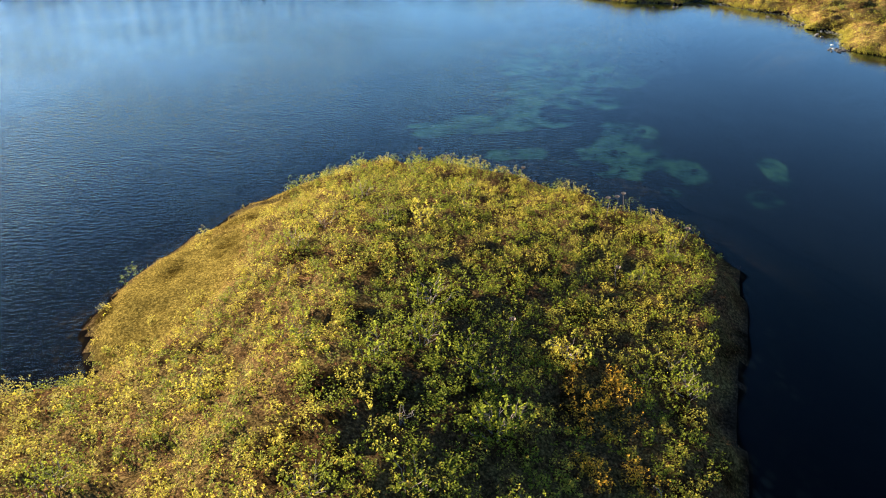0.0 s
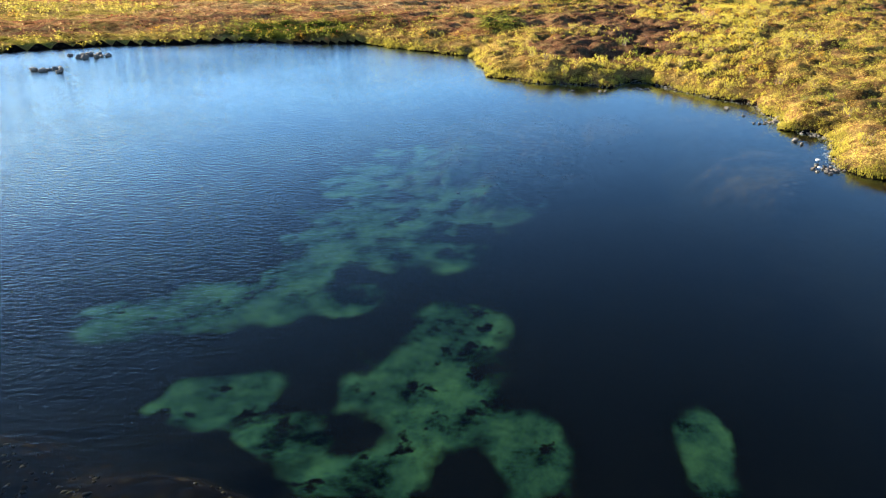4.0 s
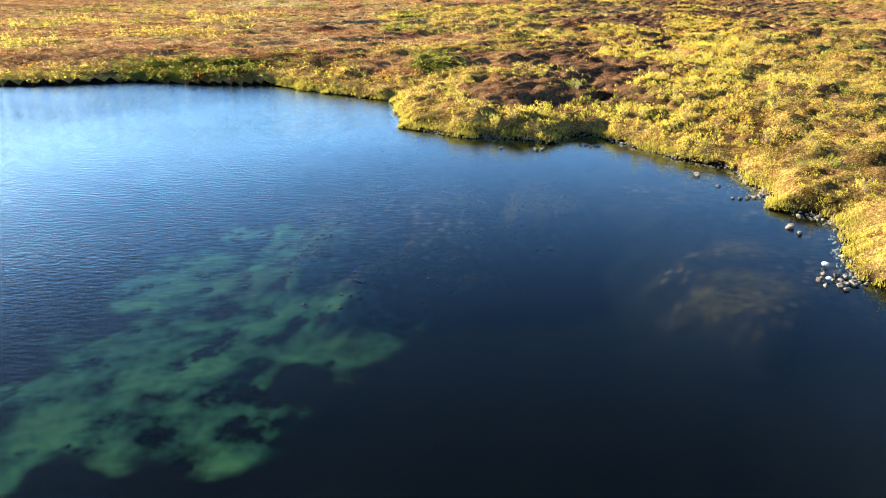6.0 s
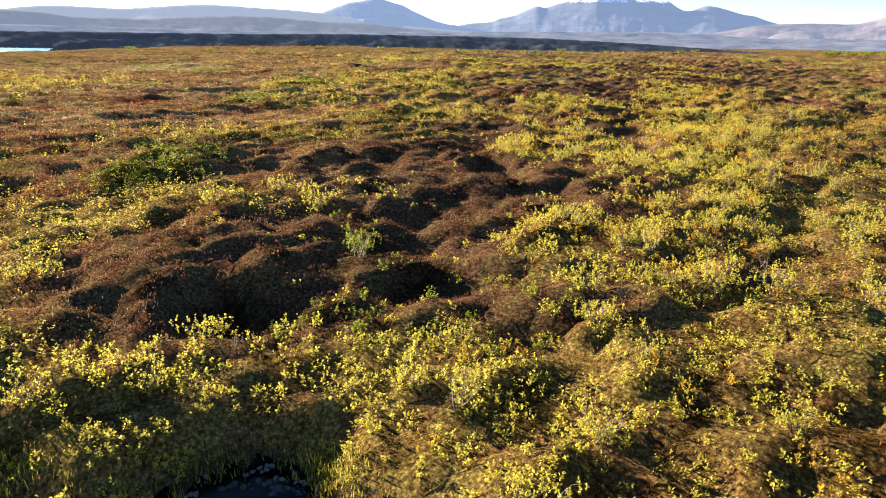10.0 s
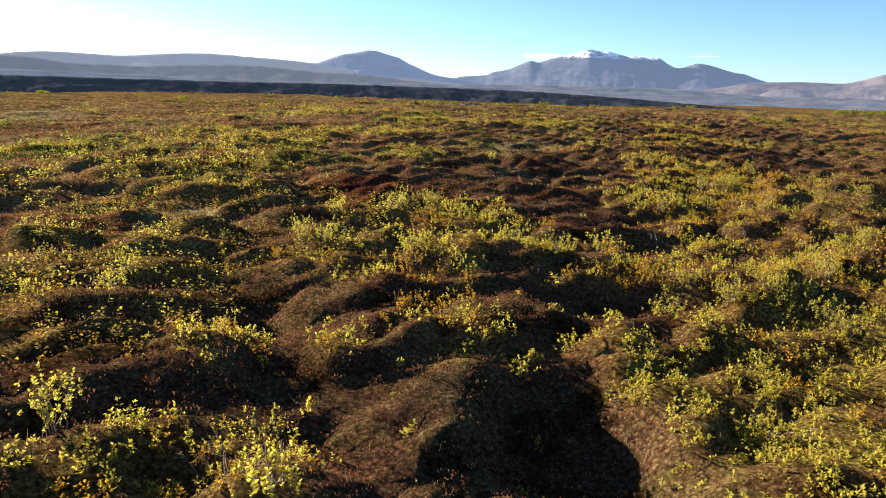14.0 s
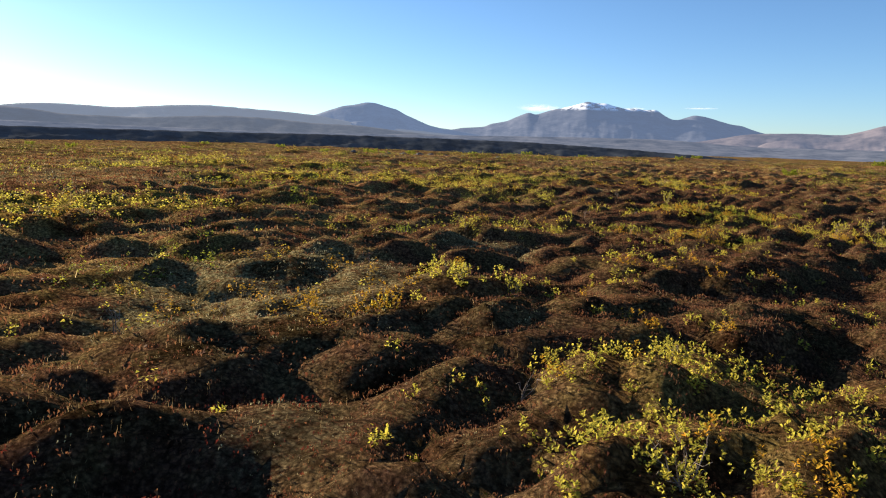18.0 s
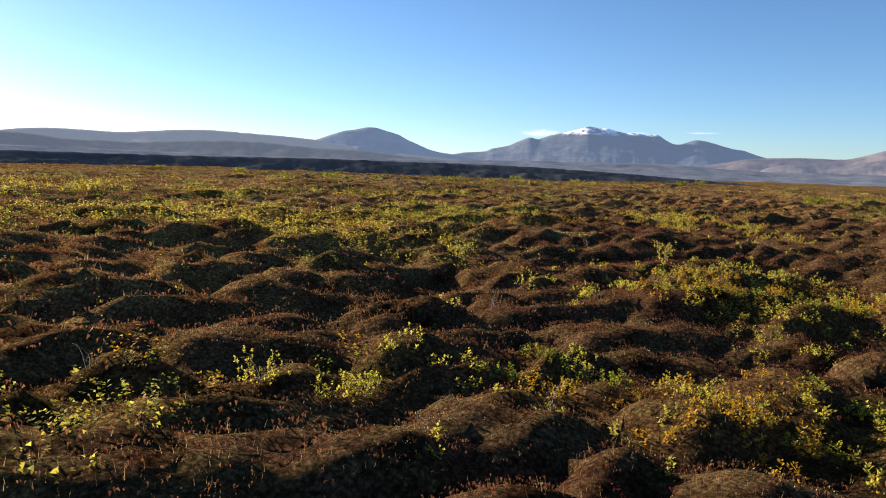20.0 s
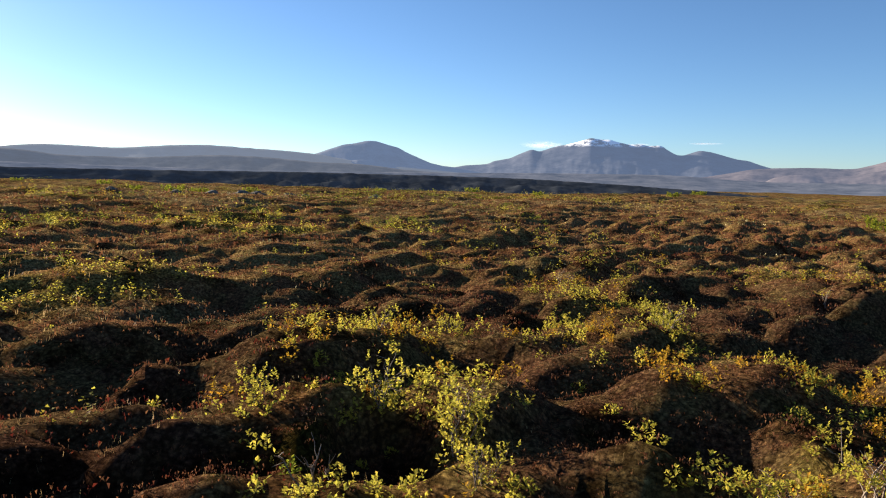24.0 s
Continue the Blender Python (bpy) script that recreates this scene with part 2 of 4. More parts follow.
rip = noise_node(n, l, 2.2, 4, 0.55, src=mp.outputs[0])
# the breeze ruffles the open water; the lee of the eastern shore lies calm
wx_ = n.new("ShaderNodeSeparateXYZ"); l.new(tc.outputs["Object"], wx_.inputs[0])
lee = n.new("ShaderNodeMapRange"); lee.inputs["From Min"].default_value, lee.inputs["From Max"].default_value = -4.0, -38.0
lee.inputs["To Min"].default_value, lee.inputs["To Max"].default_value = 0.15, 1.0
l.new(wx_.outputs[0], lee.inputs["Value"])
calm = maths(n, l, "MULTIPLY", lee.outputs[0], ramp(n, l, noise_node(n, l, 0.05, 2, 0.5), [(0.36, (0.55, 0.55, 0.55)), (0.6, (1, 1, 1))]))
bp = n.new("ShaderNodeBump"); bp.inputs["Distance"].default_value = 0.06
l.new(maths(n, l, "MULTIPLY", calm, 0.9), bp.inputs["Strength"])
l.new(rip, bp.inputs["Height"])
for s in (gloss, fres):
    l.new(bp.outputs[0], s.inputs["Normal"])
ms = n.new("ShaderNodeMixShader")
l.new(maths(n, l, "MULTIPLY", maths(n, l, "POWER", fres.outputs[0], 1.7), 3.0), ms.inputs[0]); l.new(clear.outputs[0], ms.inputs[1]); l.new(gloss.outputs[0], ms.inputs[2])
l.new(ms.outputs[0], n["Material Output"].inputs[0])

# lava stones
ROCK, n, l, b = material("lava_rock", 0.95, 0.08)
rr = n.new("ShaderNodeObjectInfo").outputs["Random"]
f = noise_node(n, l, 7, 7, 0.7)
c1 = ramp(n, l, f, [(0.3, (0.03, 0.027, 0.024)), (0.55, (0.1, 0.09, 0.078)), (0.75, (0.24, 0.22, 0.19))])
c2 = ramp(n, l, f, [(0.3, (0.05, 0.045, 0.04)), (0.6, (0.19, 0.175, 0.15))])
l.new(mix(n, l, rr, c1, c2), b.inputs["Base Color"])
bump(n, l, b, f, 0.7, 0.05)
PALE_ROCK, n, l, b = material("pale_lichen_rock", 0.85, 0.2)
f = noise_node(n, l, 9, 6, 0.7)
l.new(ramp(n, l, f, [(0.3, (0.3, 0.29, 0.27)), (0.55, (0.68, 0.67, 0.63)), (0.75, (0.8, 0.79, 0.76))]), b.inputs["Base Color"])
bump(n, l, b, f, 0.5, 0.04)


def far_material(name, dark, light, scale, snow=None, glow=0.0, haze=(0.30, 0.40, 0.62)):
    """Far slopes of scree and heath; the haze of distance is put in as emission."""
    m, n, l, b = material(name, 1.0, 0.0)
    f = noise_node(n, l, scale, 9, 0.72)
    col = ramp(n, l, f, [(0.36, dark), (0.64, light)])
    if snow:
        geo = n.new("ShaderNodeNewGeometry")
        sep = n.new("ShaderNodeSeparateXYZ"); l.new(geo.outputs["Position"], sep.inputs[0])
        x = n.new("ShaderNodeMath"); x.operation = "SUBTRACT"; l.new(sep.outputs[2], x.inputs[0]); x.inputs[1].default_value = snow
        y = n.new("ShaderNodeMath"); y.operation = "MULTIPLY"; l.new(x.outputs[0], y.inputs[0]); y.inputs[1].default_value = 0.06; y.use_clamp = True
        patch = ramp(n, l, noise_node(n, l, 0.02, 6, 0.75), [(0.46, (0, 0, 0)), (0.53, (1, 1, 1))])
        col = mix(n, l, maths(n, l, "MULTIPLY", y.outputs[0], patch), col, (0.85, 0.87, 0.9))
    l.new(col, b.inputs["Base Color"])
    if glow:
        b.inputs["Emission Color"].default_value = (*haze, 1)
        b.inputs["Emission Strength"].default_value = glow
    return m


# the glow value sets how much painted haze each range gives off
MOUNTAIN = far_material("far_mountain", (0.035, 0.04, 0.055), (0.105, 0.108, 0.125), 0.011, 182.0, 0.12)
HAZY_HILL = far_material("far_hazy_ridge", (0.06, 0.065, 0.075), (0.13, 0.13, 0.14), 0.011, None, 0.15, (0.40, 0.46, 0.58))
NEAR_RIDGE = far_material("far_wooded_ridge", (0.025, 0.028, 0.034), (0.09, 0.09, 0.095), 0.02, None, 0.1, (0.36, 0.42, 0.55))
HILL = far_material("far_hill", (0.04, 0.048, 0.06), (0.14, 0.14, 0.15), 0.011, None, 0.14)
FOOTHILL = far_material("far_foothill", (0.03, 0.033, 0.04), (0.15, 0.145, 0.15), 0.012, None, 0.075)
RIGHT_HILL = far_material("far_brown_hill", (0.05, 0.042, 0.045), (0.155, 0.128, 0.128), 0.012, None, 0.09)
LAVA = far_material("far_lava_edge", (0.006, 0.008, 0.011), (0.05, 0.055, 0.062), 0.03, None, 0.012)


# ---- noise on whole arrays ----
def lattice(ix, iy, seed):
    h = (ix.astype(np.int64) * 374761393 + iy.astype(np.int64) * 668265263 + seed * 1442695041) & 0xFFFFFFFF
    h = ((h ^ (h >> 13)) * 1274126177) & 0xFFFFFFFF
    h = ((h ^ (h >> 16)) * 2246822519) & 0xFFFFFFFF
    return ((h ^ (h >> 15)) & 0xFFFFFF) / float(0xFFFFFF)


def vnoise(x, y, seed=0):
    ix, iy = np.floor(x), np.floor(y)
    fx, fy = x - ix, y - iy
    fx, fy = fx * fx * (3 - 2 * fx), fy * fy * (3 - 2 * fy)
    a, b_, c, d = lattice(ix, iy, seed), lattice(ix + 1, iy, seed), lattice(ix, iy + 1, seed), lattice(ix + 1, iy + 1, seed)
    return (a + (b_ - a) * fx) * (1 - fy) + (c + (d - c) * fx) * fy


def fbm(x, y, seed=0, octaves=4, gain=0.5):
    total, amp, norm = 0.0, 1.0, 0.0
    for o in range(octaves):
        total = total + amp * vnoise(x * 2 ** o + 17.3 * o, y * 2 ** o - 9.1 * o, seed + o)
        norm += amp
        amp *= gain
    return total / norm


def mounds(x, y, cell, seed):
    """Rounded turf hummocks: one of its own height and girth in each cell."""
    gx, gy = np.floor(x / cell), np.floor(y / cell)
    best = np.zeros_like(x)
    for i in (-1, 0, 1):
        for j in (-1, 0, 1):
            cx, cy = gx + i, gy + j
            px = (cx + 0.15 + 0.7 * lattice(cx, cy, seed)) * cell
            py = (cy + 0.15 + 0.7 * lattice(cx, cy, seed + 5)) * cell
            r = cell * (0.45 + 0.4 * lattice(cx, cy, seed + 9))
            k = np.clip(1 - ((x - px) ** 2 + (y - py) ** 2) / r ** 2, 0, 1)
            best = np.maximum(best, k ** 0.7 * (0.35 + 0.65 * lattice(cx, cy, seed + 13)))
    return best


def step(a, b_, x):
    k = np.clip((x - a) / (b_ - a), 0, 1)
    return k * k * (3 - 2 * k)


# ---- the plan: shores, and what grows where (x, y, half width, half depth) ----
NORTH_SHORE = [(-150, -10), (-110, 0), (-80, 8), (-66, 12), (-61, 14.5), (-52, 19), (-44, 20.2), (-38, 22), (-31, 21.2), (-25, 21.4), (-20.8, 18), (-13.6, 14), (-12.1, 4), (-7.5, 1.6),
               (-2.4, 0.2), (-0.3, 2.0), (1.1, 2.1), (3.1, -1.3), (6.6, -5.4), (7.0, -9.1), (5.9, -12.4), (8.8, -13.4), (6.6, -17.3), (5.9, -20), (8, -23), (10, -32), (9, -45), (4, -62), (-2, -82), (-4, -115)]
SOUTH_SHORE = [(-25, -115), (-22, -80), (-20.3, -67.1), (-17.6, -60.5), (-16.1, -55.8), (-17.4, -51.9), (-20.4, -50.4), (-24.3, -46.4), (-28.4, -45.2), (-32.6, -45.6), (-35.6, -47.4), (-38.8, -51.7),
               (-40.2, -54.6), (-41.3, -58.7), (-39.7, -62.4), (-44, -63.6), (-55, -66), (-80, -70), (-120, -62), (-150, -50)]
YELLOW = [(-32.4, -54.9, 8.5, 9), (-28, -66, 12, 12), (-17.4, 15, 4.3, 5), (-8.3, 4.2, 3.1, 4), (-3.5, 2.5, 2.3, 2.2), (5.5, 1.5, 5.5, 5), (10, -5, 4, 5), (19.9, 19.5, 9.5, 15.8), (-7.5, 16.9, 5.9, 3.4),
          (9.1, 10.9, 3.5, 3.8), (28, 39.3, 8.8, 16)]
YELLOW_MID = [(15.9, 13.6, 3.2, 7.2), (3.6, 4.2, 2.4, 2.2), (7.8, 43.7, 2.8, 2.6), (14.9, 44.2, 1.3, 1.9), (24, 46, 2.9, 4.6), (20.8, 39.6, 1.9, 1.8), (2.8, 60.1, 5.1, 4.2), (26.4, 62, 3.3, 5.6),
              (12.5, 82.7, 1.8, 4.3), (32.1, 79.8, 2.9, 5.6), (9.4, 102, 3, 4.2), (18.3, 141, 13.3, 8), (22.6, 139.5, 4.7, 5.1), (28.6, 128, 3.7, 3.5)]
YELLOW_END = [(-10, 60, 5, 6), (1.3, 43.5, 6.2, 4.5), (8.2, 30, 1.9, 2.5), (11.2, 35.1, 2, 3.5), (24.9, 44.2, 4.6, 7), (0.1, 90, 5, 9), (12.2, 87.8, 2.4, 3), (12.9, 81, 1.4, 2.4), (8.9, 104, 3.7, 4), (11.6, 138, 5.6, 6), (25.2, 131.5, 5.6, 4), (30.2, 128.8, 5, 3.5), (41.6, 142, 2.2, 2), (58.5, 146.5, 2, 2.6), (25.5, 61.4, 2.3, 2), (33.5, 75, 4, 9), (24.9, 50.1, 0.9, 1.5)]
YELLOW_LAST = [(2.5, 73.5, 4, 5), (13.7, 86, 1.5, 3.5), (10.9, 42.9, 0.5, 0.6), (12.6, 42.6, 0.5, 0.9), (49.9, 153.5, 1.5, 2.4), (51.4, 146.9, 0.3, 0.7), (56.6, 153, 0.9, 2.6), (55.7, 162.5, 0.8, 1.9), (37.7, 119.1, 1, 1.5), (39.5, 115.6, 0.6, 1.2), (41.7, 117.6, 0.9, 0.9), (35.3, 126.1, 1.4, 3), (42, 157.5, 2.7, 3.3), (50.6, 151.8, 1.7, 2.3), (58, 157.4, 1.7, 6.5), (68, 163.6, 2.7, 2.8), (59.8, 149.9, 2.2, 1.8), (55.6, 160, 0.8, 1.8)]
YELLOW_HEATH = [(-17, 85.8, 4.2, 11.4), (1.2, 77, 2.6, 6.8), (-1.7, 66.9, 2, 3.2), (3.2, 61.9, 3.9, 3.3), (1.8, 51.7, 1.1, 1.6), (6, 44.7, 1.5, 2.4), (8.9, 45.2, 1.2, 1.9), (15.2, 44, 1.1, 1.5), (17.4, 53.2, 2.5, 3.6), (12.4, 52.3, 1.2, 2.6), (23.9, 47.3, 2.5, 3.2), (21.8, 42.5, 0.7, 1.6), (20.9, 38.6, 1, 1), (30.2, 68.6, 3.1, 9.1)]
YELLOW_TAIL = [(25.6, 136.5, 4.2, 4.8), (31.9, 124.8, 1.8, 1.9), (27.2, 125.4, 0.9, 1.8), (35.5, 125.3, 0.8, 1.4), (37.9, 117.2, 0.7, 0.8), (39.4, 114.2, 0.5, 0.8), (35.1, 121.8, 0.5, 1.3), (43.1, 114.1, 0.9, 0.7), (56.3, 140.2, 2, 5.5), (52, 147.6, 2.3, 6), (48.3, 120.3, 0.7, 0.8), (40.8, 121.9, 1.1, 1.2), (41.3, 115.9, 0.5, 0.8)]
GREEN = [(-28.1, -63.5, 2.6, 3.6), (-33.1, 25, 8.5, 3.2), (-9.8, 24, 2.7, 4.9), (-16, 63.2, 2.8, 7), (-15, 82.9, 3.7, 9), (43.9, 115.7, 0.9, 0.7), (51.2, 145.2, 0.7, 0.8)]
OLIVE = [(29.7, 103.5, 2.2, 2.2), (33, 106, 2, 1.5), (36.7, 105.9, 1.7, 2.2), (46.8, 117, 4, 5), (40.5, 104.2, 2.9, 2.1), (9, 27, 2.5, 1.6)]
ORANGE = [(-23.8, -64.7, 1.1, 1.5), (-23.8, -67.4, 1.1, 0.7), (43.9, 144.6, 1.5, 3), (58.4, 145.5, 0.7, 0.9)]
HEATHER = [(-2.7, 8.4, 4.5, 2.9), (1.7, 22.8, 5, 8), (-1.3, 27.4, 4.2, 5), (22.4, 49.8, 1.2, 2.7), (20.2, 80.5, 4.4, 9), (34, 100, 9, 18), (46, 130, 10, 20)]
HOLLOW = [(-36.9, -50.3, 1.8, 0.35), (-1.9, 7.4, 1.6, 1.1), (3.5, 8.8, 1.5, 1.2), (6.1, 23.1, 1.2, 2.4), (17.1, 40, 1.4, 2.8), (15.4, 33, 1.1, 4.5), (5.4, 28.4, 1.1, 1.1), (20, 46.9, 2.2, 1.2), (9.8, 44.6, 1.2, 0.8), (48.1, 150.7, 1.0, 1.6), (53.3, 149.9, 1.2, 1.4), (52.1, 145.6, 0.7, 0.9), (56.5, 146, 1.7, 1.2), (19.6, 77.2, 1.5, 1.6), (20.9, 72.4, 0.8, 0.8), (17.8, 78.7, 2.7, 2.4), (23.7, 74.4, 2.0, 2.1), (34, 119, 2, 1.3)]
MOSS = [(40.9, 132.4, 0.7, 0.7), (29.4, 97, 2, 1.5), (19.7, 74.3, 0.5, 0.5), (21.2, 70.7, 0.5, 0.4), (22.8, 70.7, 0.4, 0.4), (24.9, 71.2, 0.5, 0.8), (23.5, 72.3, 0.3, 0.3), (4.2, 56.7, 1.5, 2.6), (-52, 132.6, 10.9, 18), (23.1, 89.9, 4.2, 5.2), (25.4, 80.9, 1, 1.5), (19.6, 73.8, 1, 0.8), (18.6, 71.2, 0.6, 1.6), (24, 70.9, 1.4, 1.1), (42.2, 133.2, 1.2, 1.5)]
RED = [(10.8, 61.5, 2.6, 4), (13.5, 65, 1.7, 2), (-25.9, 59.1, 2.1, 4.3), (11.4, 64.6, 2.9, 4), (21.6, 78.6, 1.3, 1.8)]
GRASS = [(-38.4, -57.5, 2.9, 5.5), (-36.8, -50.4, 2.9, 3), (-44, -66, 4, 2.2), (7.6, -15.0, 1.6, 1.4), (-10.5, 5, 1.6, 3)]
ALGAE = [(-17.5, -14.4, 5.2, 5.7), (-21.1, -23.2, 3, 3.6), (-16.7, -24, 2, 3.5), (-24.8, -30.1, 3.2, 2.9), (-23.5, -36.7, 2.2, 1.6), (-20.7, -38.8, 1.6, 1.4), (-16.5, -36.4, 2.7, 3.2), (-12.9, -39.4, 1.8, 2.3), (-18.4, -40.3, 2.1, 1.4),
         (-15.2, -42.3, 1.6, 0.9), (-14.8, -31.9, 1.7, 2.7), (-7.4, -39.3, 1, 2.3), (-9.8, -43.4, 1, 1.1), (-28.7, -31.6, 1.7, 1.8), (-18.5, -21.1, 3.4, 2.8), (-22.3, -27.5, 2.1, 1.7), (-20, -29.4, 1.6, 1.5), (-13.6, -19.2, 3.4, 2.4), (-17, -25, 3, 2.5), (-20.9, -15.1, 3, 2.7)]
WEED = [(-3.6, -9.2, 2.2, 1.7), (-8.5, -8, 2, 1.4), (4.2, -7.6, 1.3, 1.1), (1.8, -19.6, 1.7, 1.6), (3.6, -15.5, 1.6, 1.6)]
SHELF = [(-11, -9.5, 5.5, 7), (-3.5, -8, 3, 3.5), (2.5, -8, 5, 4.5), (2.5, -18.5, 2.8, 4.2), (-22.7, -44.4, 3, 2), (-19.3, -46.8, 3, 2.2), (-28.8, -42.8, 3, 2), (-52, 2, 14, 8)]


def inside(blobs, x, y, wobble=0.35, soft=0.35):
    """How far a place lies within one of the patches, 0 to 1, with ragged rims."""
    w = (fbm(x * 0.55, y * 0.55, 71, 3) - 0.5) * 2 * wobble + (fbm(x * 0.16, y * 0.16, 77, 2) - 0.5) * wobble
    best = np.zeros_like(x)
    for cx, cy, rx, ry in blobs:
        near = (np.abs(x - cx) < rx * 2.2) & (np.abs(y - cy) < ry * 2.2)
        d = np.sqrt(((x[near] - cx) / rx) ** 2 + ((y[near] - cy) / ry) ** 2) + w[near]
        best[near] = np.maximum(best[near], 1 - step(1 - soft, 1 + soft, d))
    return best


def shore_distance(x, y):
    """Metres from the pond's edge: above 0 on land, below 0 in the water."""
    ring = np.array(NORTH_SHORE + SOUTH_SHORE, float)
    out = np.full(x.shape, 200.0)
    box = (x > -165) & (x < 60) & (y > -130) & (y < 80)
    px, py = x[box], y[box]
    best, odd = np.full(px.shape, 1e9), np.zeros(px.shape, bool)
    for (ax, ay), (bx, by) in zip(ring, np.roll(ring, -1, 0)):
        dx, dy = bx - ax, by - ay
        k = np.clip(((px - ax) * dx + (py - ay) * dy) / (dx * dx + dy * dy), 0, 1)
        best = np.minimum(best, (px - ax - k * dx) ** 2 + (py - ay - k * dy) ** 2)
        cross = (ay > py) != (by > py)
        odd ^= cross & (px < (bx - ax) * (py - ay) / (by - ay + 1e-12) + ax)
    d = np.sqrt(best)
    out[box] = np.where(odd, -d, d) + (fbm(px * 0.5, py * 0.5, 31, 3) - 0.5) * (1.3 - 1.0 * step(22, 40, -px) * step(-20, -5, py))
    return out


START, AHEAD, RIGHT = np.array((-28.0, -79.0)), np.array((0.352, 0.936)), np.array((0.936, -0.352))


def along(x, y):
    """Metres along and across the line of flight."""
    return (x - START[0]) * AHEAD[0] + (y - START[1]) * AHEAD[1], (x - START[0]) * RIGHT[0] + (y - START[1]) * RIGHT[1]


def far_from_line(x, y):
    s, a = along(x, y)
    return np.hypot(np.maximum(0, s - 245), a)


def growth(x, y, d):
    """Shares of yellow willow, green willow, orange birch, moss, red leaves, grass and heather at each place."""
    heather, hollow = inside(HEATHER, x, y), inside(HOLLOW, x, y, 0.2)
    s, a = along(x, y)
    wild = fbm(x * 0.085 + 3, y * 0.12, 5, 4, 0.55)
    limit = 0.515 - 0.03 * step(12, 40, far_from_line(x, y)) + 0.05 * step(5, 25, -x) * step(15, 30, y) + 0.07 * step(95, 125, s) + 0.06 * step(140, 180, s)
    free = step(limit, limit + 0.05, wild) * (1 - 0.6 * heather) * (1 - 0.75 * step(195, 215, s) * (1 - step(9, 22, np.abs(a))))
    rim = (1 - step(2.5, 6, d)) * (d > 0) * 0.9
    yellow = np.maximum.reduce([inside(YELLOW, x, y), inside(YELLOW_MID, x, y), inside(YELLOW_END + YELLOW_LAST, x, y), inside(YELLOW_HEATH + YELLOW_TAIL, x, y), inside(OLIVE, x, y), free, rim]) * (1 - hollow)
    green, orange, moss = inside(GREEN, x, y), inside(ORANGE, x, y), inside(MOSS, x, y, 0.25)
    orange = np.maximum(orange, 0.42 * yellow * step(0.45, 0.6, fbm(x * 0.35, y * 0.35, 67, 2)) * step(70, 130, s))
    green = np.maximum(green, 0.2 * inside(OLIVE, x, y))
    # greener right flank of the islet; the dark leaves also imitate its shade
    green = np.maximum(green, (1 - step(-44, -36, y)) * step(-3, 3, x + 31 + 0.4 * (y + 60)) * (0.25 + 0.35 * step(0.42, 0.56, fbm(x * 0.3, y * 0.3, 63, 2))))
    green = np.maximum(green, 0.5 * step(0.6, 0.68, fbm(x * 0.16 + 7, y * 0.16, 65, 3)) * step(1, 4, d) * (1 - step(85, 100, s) * (1 - step(10, 20, np.abs(a)))))
    green = np.maximum(green, 0.38 * (1 - step(-44, -38, y)) * (1 - inside(GRASS, x, y)))
    moss = np.maximum(moss, 0.35 * step(0.65, 0.72, fbm(x * 0.11, y * 0.2, 51, 4)) * step(8, 14, d) * (1 - yellow))
    moss = np.maximum(moss, 0.25 * step(0.665, 0.72, fbm(x * 0.5, y * 0.5, 57, 3)) * step(120, 150, s) * (1 - yellow))
    moss = np.maximum(moss, 0.45 * step(0.5, 0.62, fbm(x * 0.07 + 0.03 * y, y * 0.24, 53, 4)) * step(8, 20, d) * (1 - 0.6 * yellow) * (0.1 + 0.9 * step(15, 45, far_from_line(x, y))))
    red = np.maximum(inside(RED, x, y), 0.4 * step(0.64, 0.72, fbm(x * 0.2, y * 0.2, 61, 3)) * step(-44, -36, y))
    grass = np.maximum(inside(GRASS, x, y), 0)
    yellow = yellow * (1 - grass) * (1 - inside(MOSS, x, y, 0.3))
    yellow = yellow * (1 - 0.35 * step(125, 160, s) * (1 - step(8, 26, np.abs(a))))
    return yellow * (1 - green) * (1 - orange), green, orange, moss, red, grass, hollow


def bushy(x, y):
    """Where the shoots of the scrub stand close, 0 to 1."""
    return np.maximum(step(0.4, 0.54, fbm(x * 1.15, y * 1.15, 23, 2)), 1 - step(-44, -36, y))


def clumps(x, y):
    """Rounded tops of the scrub."""
    return np.maximum(mounds(x, y, 1.25, 60), 0.9 * mounds(x + 3.3, y - 1.7, 0.95, 66))


